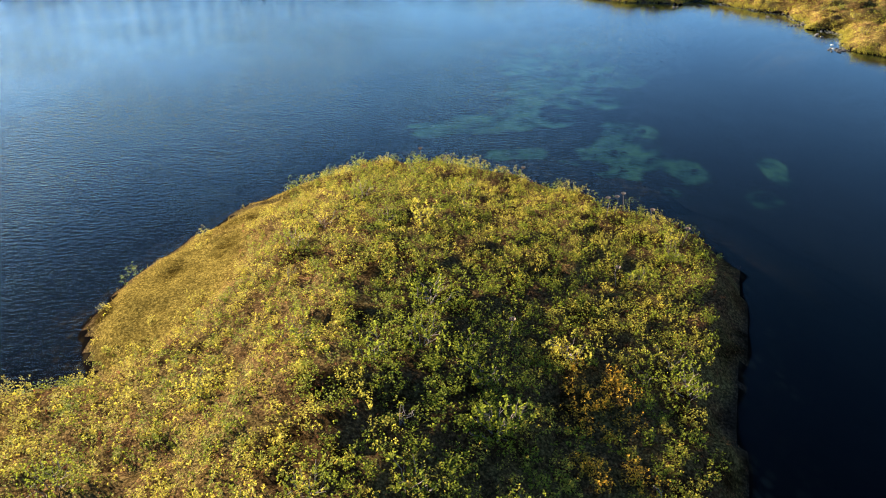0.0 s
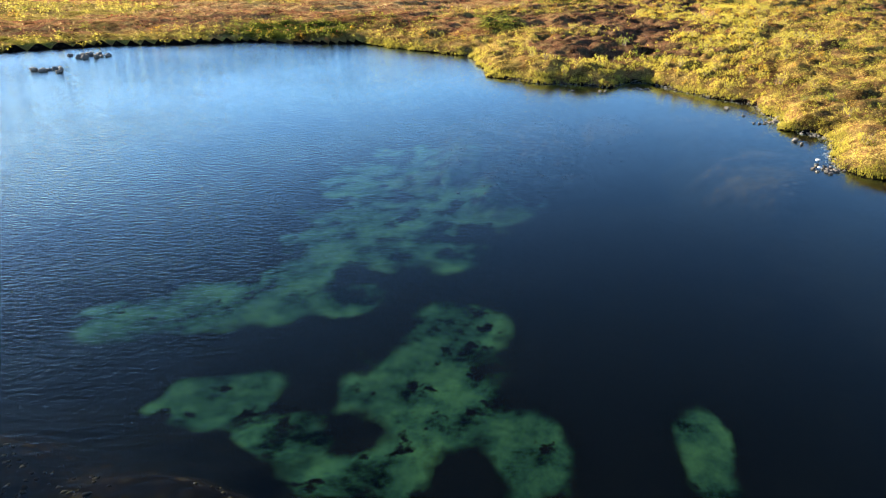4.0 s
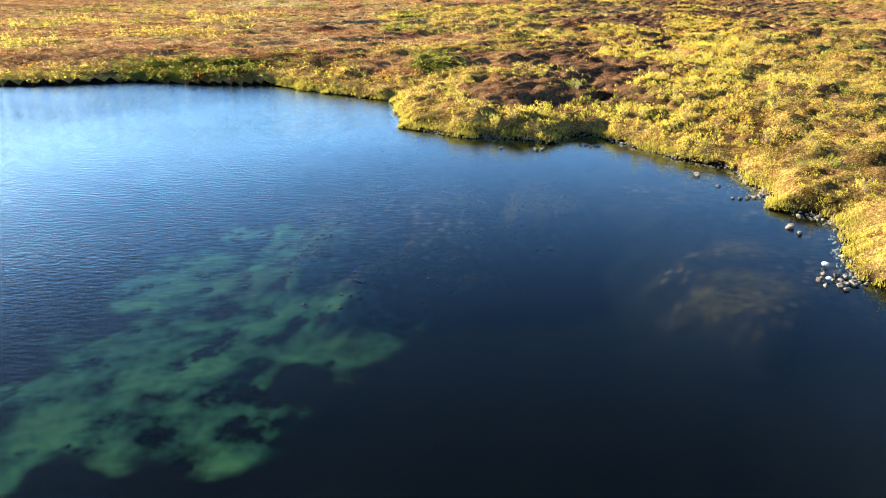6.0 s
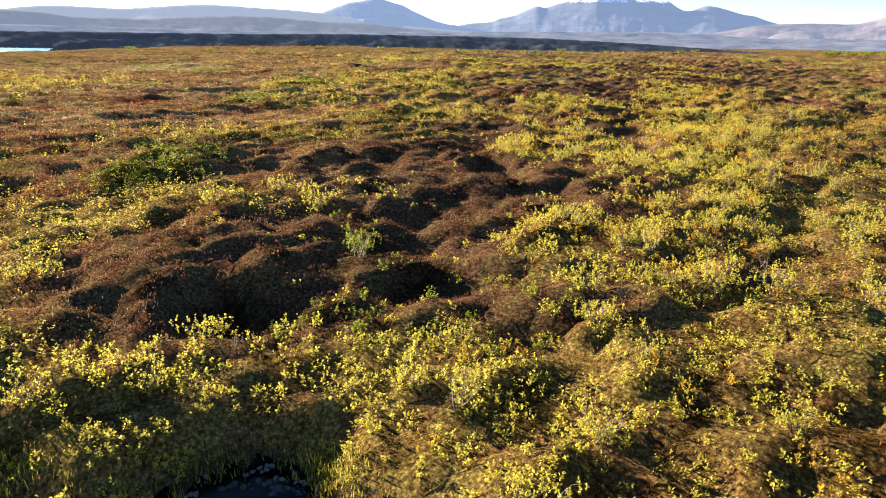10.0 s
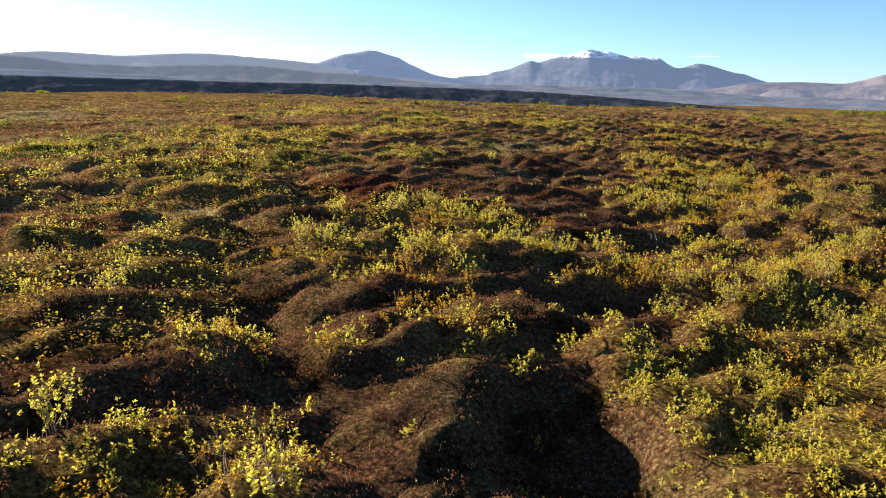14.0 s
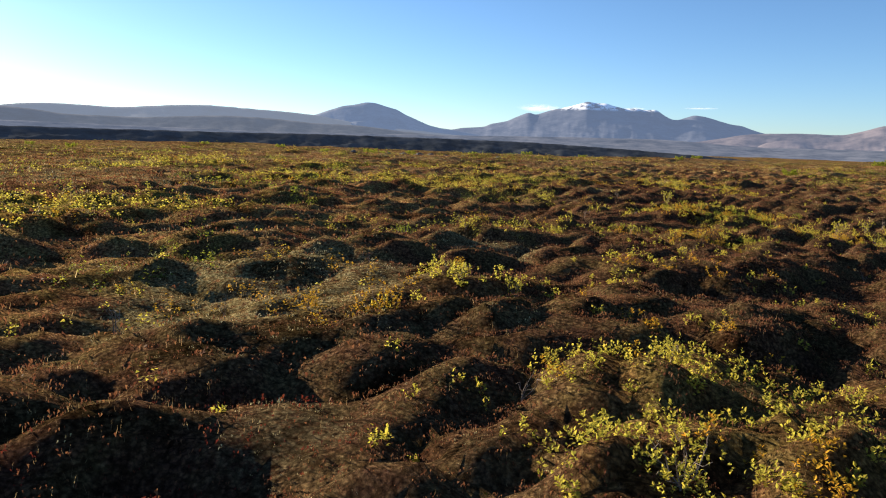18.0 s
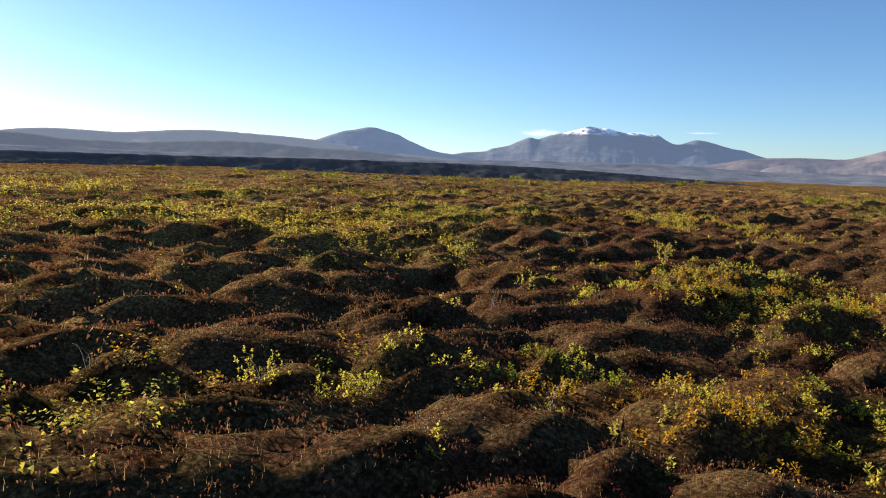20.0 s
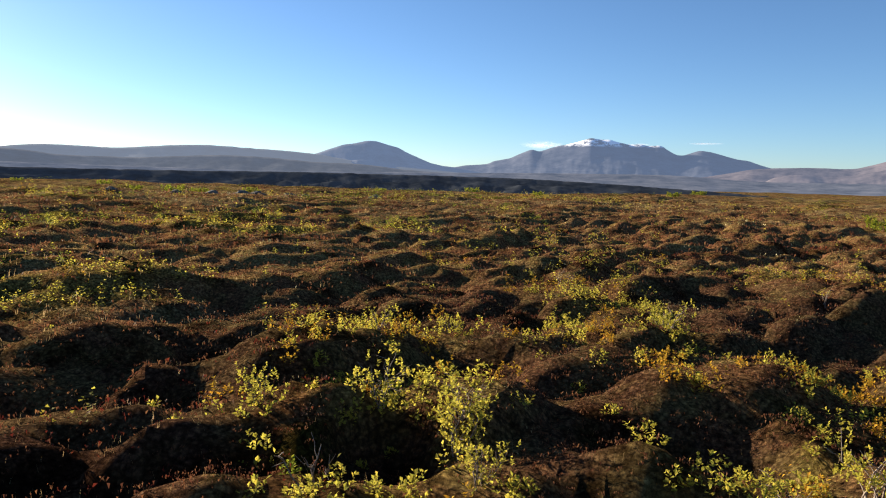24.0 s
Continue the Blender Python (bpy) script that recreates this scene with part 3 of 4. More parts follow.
def height(x, y, d=None):
    """The lie of the land with its hummocks, the bank and the pond's bed."""
    if d is None:
        d = shore_distance(x, y)
    s, a = along(x, y)
    gap = np.maximum(np.interp(s, s_rows, s_gap), 0.7 * np.interp(a, l_cols, l_gap))
    tiny, small, wide = 1 - step(0.35, 0.8, gap), 1 - step(0.6, 1.5, gap), 1 - step(2.0, 4.5, gap)
    land = np.clip(d, 0, None)
    isle = 1 - step(-45, -25, y)
    wx, wy = x + 1.5 * (fbm(x * 0.6, y * 0.6, 81, 3) - 0.5), y + 1.5 * (fbm(x * 0.6 + 9, y * 0.6, 83, 3) - 0.5)
    base = 0.06 + 0.65 * step(0, 1.4 + 2.0 * step(0.5, 1.2, gap), land) + 0.75 * step(0.8, 9, land) + (fbm(x * 0.07, y * 0.07, 2, 3) - 0.5) * 1.0 * step(2, 14, land) + (fbm(x * 0.016, y * 0.016, 3, 2) - 0.5) * 2.2 * step(25, 90, land)
    # the hummocks run in short ridges from south-west to north-east
    wu, wv = 0.85 * wx + 0.53 * wy, 0.85 * wy - 0.53 * wx
    turf = mounds(wu * 0.55, wv, 1.5, 40) * (0.48 + 0.24 * step(105, 150, s)) * small + mounds(wu * 0.7, wv, 0.85, 44) * 0.27 * tiny + (fbm(x * 2.1, y * 2.1, 46, 2) - 0.5) * 0.22 * tiny - 0.24
    big = mounds(wu * 0.45, wv, 3.7, 48) * (0.36 + 0.22 * step(105, 150, s)) * wide + mounds(wu * 0.5, wv, 2.6, 52) * 0.28 * (1 - step(1.0, 2.6, gap))
    big = big + mounds(wu * 0.42, wv, 8.0, 54) * (0.9 - 0.6 * step(60, 130, -x)) * step(110, 200, np.hypot(x - 25, y - 60)) * (1 - step(5, 9, gap))
    base = base + (turf * (1 - 0.5 * inside(MOSS[6:], x, y, 0.2)) + big * step(4, 12, land)) * step(0.3, 3, land) * (1 - 0.65 * isle)
    base = base + 0.35 * inside([(13.3, 42.6, 1.8, 1.6), (9.5, 41.5, 1.6, 1.5)], x, y, 0.4, 0.6) - 0.75 * inside(HOLLOW, x, y, 0.45, 0.5) * step(0.5, 3, land)
    base = base + 1.0 * np.exp(-((x + 31.2) / 3.2) ** 2 - ((y + 66) / 7.5) ** 2) * step(0.3, 4, land)
    base = base + 0.6 * np.exp(-((x + 31.5) / 5.8) ** 2 - ((y + 59) / 9.0) ** 2) * step(0.3, 4, land)
    base = base + 0.15 * inside(MOSS[:1] + MOSS[2:7] + MOSS[10:], x, y, 0.2, 0.6) * step(3, 8, land)
    r = np.hypot(x - 25, y - 60)
    base = base - 16 * step(270, 520, r) - 4.5 * step(190, 280, r) * step(0, 60, -x - 110)
    depth = 0.12 + 0.5 * step(0, 1.5, -d) + 2.2 * step(2, 9, -d)
    depth = depth * (1 - 0.6 * inside(SHELF, x, y, 0.3, 0.5)) + (fbm(x * 0.35, y * 0.35, 8, 3) - 0.5) * 0.25 * step(1, 4, -d)
    # the waterline crosses the sheet on an even slope
    z = np.where(d > 0, base, -depth)
    wide_ = np.maximum(0.3, 1.3 * gap)
    k = 1 - step(0.3 * wide_, 1.2 * wide_, np.abs(d))
    return z * (1 - k) + 0.8 * d * k


def surface(x, y, d, grow):
    """The ground raised where scrub stands on it."""
    s, a = along(x, y)
    gap = np.maximum(np.interp(s, s_rows, s_gap), np.interp(a, l_cols, l_gap))
    isle = 1 - step(-45, -25, y)
    scrub = np.maximum.reduce(grow[:3])
    rise = scrub * (0.08 + (0.3 + 0.3 * isle) * clumps(x, y) * (1 - step(0.5, 1.3, gap)) * (0.5 + fbm(x * 0.3, y * 0.3, 21, 2)))
    return height(x, y, d) + rise * step(0.2, 1.5, d)


def link_mesh(name, verts, faces, mats, parent=None, smooth=True):
    me = bpy.data.meshes.new(name)
    verts, faces = np.ascontiguousarray(verts, np.float32), np.ascontiguousarray(faces, np.int32)
    k = faces.shape[1]
    me.vertices.add(len(verts)); me.vertices.foreach_set("co", verts.ravel())
    me.loops.add(faces.size); me.loops.foreach_set("vertex_index", faces.ravel())
    me.polygons.add(len(faces)); me.polygons.foreach_set("loop_start", np.arange(0, faces.size, k, dtype=np.int32))
    me.polygons.foreach_set("use_smooth", np.full(len(faces), smooth))
    me.update(calc_edges=True)
    for m in mats:
        me.materials.append(m)
    ob = new(name, me)
    ob.parent = parent
    return ob


def paint(ob, layer, channels):
    at = ob.data.color_attributes.new(layer, "FLOAT_COLOR", "POINT")
    rgba = np.ones((len(channels[0]), 4), np.float32)
    for i, c in enumerate(channels):
        rgba[:, i] = c
    at.data.foreach_set("color", rgba.ravel())


def grid_faces(rows, cols):
    i = np.arange(rows - 1)[:, None] * cols + np.arange(cols - 1)[None, :]
    return np.stack([i, i + 1, i + cols + 1, i + cols], -1).reshape(-1, 4)


def spread(first, ratio, far):
    out, w = [], first
    while not out or out[-1] < far:
        out.append((out[-1] if out else 0) + w)
        w *= ratio
    return np.array(out)


# ---- ground: one sheet, fine along the line of flight and coarser away from it ----
s_rows = np.concatenate([np.arange(-90, 4, 3.0), np.arange(4, 40, 0.33), np.arange(40, 64, 0.8), np.arange(64, 80, 0.33), np.arange(80, 276, 0.36), 276 + spread(0.33, 1.022, 4500)])
def sides(ratio, start):
    near = spread(0.33, ratio, 95)
    return start + np.concatenate([near, near[-1] + spread(near[-1] - near[-2], 1.07, 4200)])


left, mid_l, right = -sides(1.021, 9)[::-1], np.arange(-9, 8, 0.31), sides(1.028, 8)
l_cols = np.concatenate([left, mid_l, right])
s_gap, l_gap = np.gradient(s_rows), np.gradient(l_cols)
S_, L_ = np.meshgrid(s_rows, l_cols, indexing="ij")
gx = (START[0] + AHEAD[0] * S_ + RIGHT[0] * L_).ravel()
gy = (START[1] + AHEAD[1] * S_ + RIGHT[1] * L_).ravel()
gd = shore_distance(gx, gy)
grown = growth(gx, gy, gd)
yel, gre, ora, mos, red_, gra, hol = grown
gz = surface(gx, gy, gd, grown)
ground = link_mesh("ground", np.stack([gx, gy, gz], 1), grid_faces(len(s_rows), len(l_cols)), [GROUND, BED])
g_gap = np.maximum(np.interp(S_.ravel(), s_rows, s_gap), np.interp(L_.ravel(), l_cols, l_gap))
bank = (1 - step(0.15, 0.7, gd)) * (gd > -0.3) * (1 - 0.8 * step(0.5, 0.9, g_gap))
thin = 0.6 + 0.4 * step(14, 60, far_from_line(gx, gy))
paint(ground, "growth", (np.maximum(yel, ora) ** 1.6 * thin * (0.25 + 0.75 * step(0.15, 0.6, clumps(gx, gy))), mos, red_))
# third channel: bank earth, plus shade painted in hollows and between the plants
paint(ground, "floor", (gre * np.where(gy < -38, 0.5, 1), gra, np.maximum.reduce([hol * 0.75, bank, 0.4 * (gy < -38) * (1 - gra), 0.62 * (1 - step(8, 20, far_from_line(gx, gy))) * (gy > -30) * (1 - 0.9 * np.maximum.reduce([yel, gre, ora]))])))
paint(ground, "bed", (inside(ALGAE, gx, gy, 0.5, 0.7), np.maximum(inside(SHELF, gx, gy, 0.7, 0.8), 1 - step(0.5, 3, -gd)), inside(WEED, gx, gy, 0.5, 0.5)))
quad_d = gd.reshape(len(s_rows), len(l_cols))
quad_d = np.minimum.reduce([quad_d[:-1, :-1], quad_d[1:, :-1], quad_d[:-1, 1:], quad_d[1:, 1:]]).ravel()
ground.data.polygons.foreach_set("material_index", (quad_d < -0.05).astype(np.int32))
tagged(ground, "hummocky autumn heath with heather, moss and a dark pond bed", "ground", kind="structure")


def sheet(name, x0, y0, x1, y1, z, mat, cells=8):
    xs, ys = np.linspace(x0, x1, cells), np.linspace(y0, y1, cells)
    X, Y = np.meshgrid(xs, ys, indexing="ij")
    return link_mesh(name, np.stack([X.ravel(), Y.ravel(), np.full(X.size, z)], 1), grid_faces(cells, cells)[:, ::-1], [mat])


water = sheet("water", -152, -118, 30, 40, 0.0, WATER)
water.visible_shadow = False
tagged(water, "still blue pond water with faint ripples", "pond", kind="structure")
lake_x, lake_y = np.meshgrid(np.linspace(0, 1, 8), np.linspace(0, 1, 8), indexing="ij")
lake_y0 = 350 + 195 * lake_y
lake = link_mesh("lake_water", np.stack([(-900 + (900 - 205 - 95 * lake_y) * lake_x).ravel(), lake_y0.ravel(), np.full(64, -6.0)], 1), grid_faces(8, 8)[:, ::-1], [WATER])
lake.visible_shadow = False
tagged(lake, "pale strip of lake water beyond the heath", "lake", kind="structure")


# ---- the far land ----
EYE = np.array((25.0, 60.0, 6.0))


def range_of_hills(name, near, crest, back, line, mat, seed, rough=0.1, steps=0.15, label="", foot=-0.02, jag=0.03, soft=2):
    """A range round the eye: its crest by angle, slopes with gullies, and a back to it."""
    az = np.arange(line[0][0], line[-1][0] + steps, steps)
    t = np.concatenate([np.linspace(0, 1, 30), np.linspace(1.1, 1.6, 5)])
    A, T = np.meshgrid(az, t, indexing="ij")
    R = np.where(T < 1, near + (crest - near) * T, crest + (back - crest) * (T - 1) / 0.6)
    X, Y = EYE[0] + R * np.sin(np.radians(A)), EYE[1] + R * np.cos(np.radians(A))
    k = np.array(line, float)
    fine_az = np.linspace(k[0, 0], k[-1, 0], 400)
    rise = np.interp(fine_az, k[:, 0], k[:, 1])
    for _ in range(soft):
        rise = np.convolve(np.pad(rise, soft + 1, "edge"), np.ones(2 * soft + 3) / (2 * soft + 3), "valid")
    broad = np.convolve(np.pad(rise, 20, "edge"), np.ones(41) / 41, "valid")
    high = np.clip(T, 0, 1) ** 3
    rise = np.interp(A, fine_az, rise) * high + np.interp(A, fine_az, broad) * (1 - high) + jag * (fbm(A * 1.7, A * 0, seed + 7, 4) - 0.5) * 2 * high
    top = np.tan(np.radians(rise)) * crest + EYE[2]
    base = near * foot - 12
    g = crest / 16.0
    ridge = np.abs(fbm(X / g, Y / g, seed, 6, 0.6) - 0.5) * 2
    prof = np.where(T <= 1, 0.35 * T + 0.65 * T ** 2.2, 1 - (T - 1) * 1.2)
    slope = np.clip(np.sin(np.pi * np.clip(T, 0, 1)), 0, 1)
    Z = base + (top - base) * prof + (ridge - 0.4) * (top - base) * rough * slope * 2
    ob = link_mesh(name, np.stack([X.ravel(), Y.ravel(), Z.ravel()], 1), grid_faces(len(az), len(t))[:, ::-1], [mat])
    return tagged(ob, label, "mountain", kind="structure")


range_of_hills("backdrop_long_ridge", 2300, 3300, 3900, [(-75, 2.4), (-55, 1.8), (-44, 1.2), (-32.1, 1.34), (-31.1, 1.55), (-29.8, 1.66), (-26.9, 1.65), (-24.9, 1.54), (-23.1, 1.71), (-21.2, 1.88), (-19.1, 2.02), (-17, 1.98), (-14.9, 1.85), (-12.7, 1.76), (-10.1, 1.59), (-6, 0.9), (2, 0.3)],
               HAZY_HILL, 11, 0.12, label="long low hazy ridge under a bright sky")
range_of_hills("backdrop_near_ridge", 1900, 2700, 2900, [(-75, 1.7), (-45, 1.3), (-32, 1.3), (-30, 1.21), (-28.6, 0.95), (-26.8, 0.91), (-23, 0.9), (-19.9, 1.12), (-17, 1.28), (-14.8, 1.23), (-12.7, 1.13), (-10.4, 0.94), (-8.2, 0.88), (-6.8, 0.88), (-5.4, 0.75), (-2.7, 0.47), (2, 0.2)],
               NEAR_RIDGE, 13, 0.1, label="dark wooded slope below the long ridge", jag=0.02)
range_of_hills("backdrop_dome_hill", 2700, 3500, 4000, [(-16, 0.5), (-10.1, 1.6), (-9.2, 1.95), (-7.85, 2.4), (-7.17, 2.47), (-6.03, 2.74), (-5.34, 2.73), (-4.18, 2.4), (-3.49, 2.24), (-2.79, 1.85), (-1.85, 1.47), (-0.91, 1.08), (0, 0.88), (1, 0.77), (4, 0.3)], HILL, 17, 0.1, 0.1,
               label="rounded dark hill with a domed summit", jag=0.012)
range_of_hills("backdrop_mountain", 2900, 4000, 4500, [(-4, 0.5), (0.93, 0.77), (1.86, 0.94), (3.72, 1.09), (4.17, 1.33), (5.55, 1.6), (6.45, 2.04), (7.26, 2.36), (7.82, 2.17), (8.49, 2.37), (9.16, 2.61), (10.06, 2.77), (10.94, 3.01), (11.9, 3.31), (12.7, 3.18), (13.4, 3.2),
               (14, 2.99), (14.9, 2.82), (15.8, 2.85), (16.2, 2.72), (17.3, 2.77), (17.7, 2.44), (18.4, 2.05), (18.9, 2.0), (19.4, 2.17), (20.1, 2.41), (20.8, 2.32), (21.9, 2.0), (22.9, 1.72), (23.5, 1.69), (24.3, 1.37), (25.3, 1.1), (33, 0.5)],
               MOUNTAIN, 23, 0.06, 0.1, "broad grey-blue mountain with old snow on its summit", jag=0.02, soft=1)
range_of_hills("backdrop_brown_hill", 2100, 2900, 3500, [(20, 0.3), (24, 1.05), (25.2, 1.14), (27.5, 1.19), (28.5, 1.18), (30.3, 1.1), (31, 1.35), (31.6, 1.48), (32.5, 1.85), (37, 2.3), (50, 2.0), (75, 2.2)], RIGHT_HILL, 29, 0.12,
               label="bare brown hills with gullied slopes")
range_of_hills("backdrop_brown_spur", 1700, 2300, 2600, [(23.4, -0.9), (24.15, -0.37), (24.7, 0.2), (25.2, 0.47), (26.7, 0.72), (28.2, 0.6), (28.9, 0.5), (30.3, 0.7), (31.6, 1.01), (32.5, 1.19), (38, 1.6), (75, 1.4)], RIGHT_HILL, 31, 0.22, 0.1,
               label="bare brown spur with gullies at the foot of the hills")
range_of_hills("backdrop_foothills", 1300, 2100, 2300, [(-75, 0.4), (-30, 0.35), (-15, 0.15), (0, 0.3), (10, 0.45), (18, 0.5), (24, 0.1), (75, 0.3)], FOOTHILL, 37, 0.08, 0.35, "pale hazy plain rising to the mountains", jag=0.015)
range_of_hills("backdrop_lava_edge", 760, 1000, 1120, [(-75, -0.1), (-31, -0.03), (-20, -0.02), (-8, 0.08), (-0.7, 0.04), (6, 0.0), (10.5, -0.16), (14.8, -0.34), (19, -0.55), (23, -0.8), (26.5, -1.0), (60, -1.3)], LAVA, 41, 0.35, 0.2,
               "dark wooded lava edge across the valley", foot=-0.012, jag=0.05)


# ---- leaves, twigs and stones ----
rng = np.random.default_rng(7)


def leaf_quads(p, d, length, width, up):
    """Pointed leaves as folded lozenges: foot p, direction d."""
    w = np.cross(d, up)
    w /= np.linalg.norm(w, axis=1, keepdims=True) + 1e-9
    L, W = length[:, None], width[:, None]
    nrm = np.cross(w, d)
    v = np.stack([p, p + d * L * 0.5 + w * W + nrm * W * 0.35, p + d * L, p + d * L * 0.5 - w * W + nrm * W * 0.35], 1)
    f = np.arange(len(p) * 4).reshape(-1, 4)
    return v.reshape(-1, 3), f


def unit(v):
    return v / (np.linalg.norm(v, axis=-1, keepdims=True) + 1e-9)


def sprigs(x, y, z, h, size, leaves, slim=0.32, lift=0.35, low=0.3, wide=0.0, plain=False):
    """Leafy shoots: each stands at x, y, z, is h high and bears so many leaves."""
    k = len(x)
    lean = rng.normal(0, 0.22, (k, 1, 2)) * h[:, None, None]
    u = low + (1 - low) * rng.random((k, leaves, 1)) ** 0.75
    p = np.empty((k, leaves, 3))
    p[..., 0:2] = np.stack([x, y], 1)[:, None, :] + lean * u + rng.normal(0, 0.34, (k, leaves, 2)) * np.maximum(size * 1.6, wide)[:, None, None]
    p[..., 2] = z[:, None] + h[:, None] * u[..., 0]
    ang = rng.random((k, leaves)) * 2 * np.pi
    tilt = lift + rng.normal(0, 0.45, (k, leaves))
    d = np.stack([np.cos(ang) * np.cos(tilt), np.sin(ang) * np.cos(tilt), np.sin(tilt)], -1).reshape(-1, 3)
    L = (size[:, None] * (0.65 + 0.7 * rng.random((k, leaves)))).ravel()
    v, f = leaf_quads(p.reshape(-1, 3), d, L, L * slim, unit(rng.normal(0, 0.5, d.shape) + (0, 0, 1)))
    if plain:
        v = v.reshape(-1, 4, 3)[:, (0, 1, 3)].reshape(-1, 3)
        v[0::3] += d * L[:, None]
        f = np.arange(len(v)).reshape(-1, 3)
    return v, f


def bushes(x, y, z, r, shoots, leaves, size, slim=0.34, plain=False):
    """Rounded bushes: shoots end all over a dome, and each bears a rosette of leaves round its tip."""
    k = len(x)
    th, ph = np.arccos(1 - 0.9 * rng.random((k, shoots))), rng.random((k, shoots)) * 2 * np.pi
    out = np.stack([np.sin(th) * np.cos(ph), np.sin(th) * np.sin(ph), np.cos(th)], -1)
    tall = r * (0.8 + 0.6 * rng.random(k)) + 0.05
    reach = np.stack([r, r, tall], -1)[:, None, :] * (0.7 + 0.4 * rng.random((k, shoots, 1)))
    tip = np.stack([x, y, z], -1)[:, None, :] + out * reach
    axis = unit(out * 0.8 + (0, 0, 0.8) + rng.normal(0, 0.15, out.shape))
    turn = unit(np.cross(np.repeat(axis.reshape(-1, 3), leaves, 0), rng.normal(0, 1, (k * shoots * leaves, 3))))
    ax = np.repeat(axis.reshape(-1, 3), leaves, 0)
    down = rng.random(len(ax))
    L = size * (0.7 + 0.6 * rng.random(len(ax)))
    p = np.repeat(tip.reshape(-1, 3), leaves, 0) - ax * (down * size * 2.6)[:, None] + turn * (size * 0.15)
    d = unit(ax * (0.95 - 0.75 * down)[:, None] + turn * 0.9)
    v, f = leaf_quads(p, d, L, L * slim, ax)
    if plain:
        v = v.reshape(-1, 4, 3)[:, (0, 1, 3)].reshape(-1, 3)
        v[0::3] += d * L[:, None]
        f = np.arange(len(v)).reshape(-1, 3)
    return v, f


def blades(x, y, z, h, count, width):
    """Tufts of upright blades, each a thin triangle."""
    k = len(x)
    a = rng.random((k, count)) * 2 * np.pi
    out = (0.15 + 0.75 * rng.random((k, count))) * h[:, None]
    foot = np.stack([x[:, None] + np.cos(a) * out * 1.0, y[:, None] + np.sin(a) * out * 1.0, np.repeat(z[:, None], count, 1)], -1)
    tip = foot + np.stack([np.cos(a * 2.3) * out * 0.4, np.sin(a * 2.3) * out * 0.4, h[:, None] * (0.5 + 0.6 * rng.random((k, count)))], -1)
    side = np.stack([-np.sin(a), np.cos(a), np.zeros_like(a)], -1) * (width * h)[:, None, None]
    v = np.stack([foot - side, foot + side, tip], 2).reshape(-1, 3)
    return v, np.arange(len(v)).reshape(-1, 3)


def nubs(x, y, z, size, count):
    """Tufts of heather tips and moss: little flakes turned every way, upright more often than not."""
    k = len(x) * count
    sz = np.repeat(size, count) * (0.6 + 0.8 * rng.random(k))
    foot = np.stack([np.repeat(x, count), np.repeat(y, count), np.repeat(z, count)], 1) + rng.normal(0, 0.75, (k, 3)) * sz[:, None] * (1.4, 1.4, 0.3)
    d = unit(rng.normal(0, 0.5, (k, 3)) + (0, 0, 1.2)) * sz[:, None]
    w = unit(np.cross(d, rng.normal(0, 1, (k, 3)))) * sz[:, None] * 0.3
    v = np.stack([foot, foot + d * 0.8 + w, foot + d - w * 0.6], 1).reshape(-1, 3)
    return v, np.arange(len(v)).reshape(-1, 3)


def in_sight(x, y):
    az = np.degrees(np.arctan2(x + 28, y + 92))
    return (np.abs(az) < 38) & (y > -78)


def scatter(inner, outer, space):
    """Jittered places between two distances from the line of flight, on land."""
    s = np.arange(0 if outer < 60 else -10, 245 + outer, space)
    a = np.arange(-outer, outer, space)
    S, A = np.meshgrid(s, a, indexing="ij")
    S, A = S.ravel() + rng.uniform(-0.5, 0.5, S.size) * space, A.ravel() + rng.uniform(-0.5, 0.5, S.size) * space
    x, y = START[0] + AHEAD[0] * S + RIGHT[0] * A, START[1] + AHEAD[1] * S + RIGHT[1] * A
    f = far_from_line(x, y)
    keep = (f >= inner) & (f < outer) & in_sight(x, y)
    x, y = x[keep], y[keep]
    d = shore_distance(x, y)
    keep = d > 0.25
    return x[keep], y[keep], d[keep]


heaps = {(k, m): [] for k in ("yellow", "green", "orange") for m in (False, True)}
tufts = {k: [] for k in ("brown", "red", "grass", "moss", "straw", "sedge")}
for inner, outer, space, leaf, shoots, count, girth, isle in ((0, 26, 0.58, 0.072, 24, 8, 0.44, True), (0, 8, 0.46, 0.06, 13, 7, 0.3, False), (8, 24, 0.64, 0.09, 10, 6, 0.41, False), (24, 52, 0.95, 0.14, 9, 6, 0.6, False), (52, 110, 1.6, 0.17, 10, 6, 0.9, False)):
    x, y, d = scatter(inner, outer, space)
    here = (y < -38) == isle
    x, y, d = x[here], y[here], d[here]
    grow = growth(x, y, d)
    lawn = surface(x, y, d, grow)
    dice, far = rng.random(len(x)), outer > 10
    gate = 0.95 * ((d > 1.3) | (x < -27)) if isle else 0.18 + 0.82 * bushy(x, y) if outer < 60 else 0.75
    taken, sum_ = np.zeros(len(x), bool), 0.0
    for kind, share in (("orange", grow[2]), ("green", grow[1]), ("yellow", grow[0])):
        sum_ = sum_ + share
        pick = ~taken & (dice < np.clip(sum_ * 1.2, 0, 0.97) * gate)
        taken |= pick
        r = girth * (0.55 + 0.8 * rng.random(pick.sum()))
        heaps[kind, far].append(bushes(x[pick], y[pick], lawn[pick] - (0.02 if isle else 0.04), r, shoots, count, leaf, plain=far))
    # lone yellow shoots in the heather
    stray = ~taken & (rng.random(len(x)) < 0.09 * step(0.45, 0.6, fbm(x * 0.4, y * 0.4, 29, 2)))
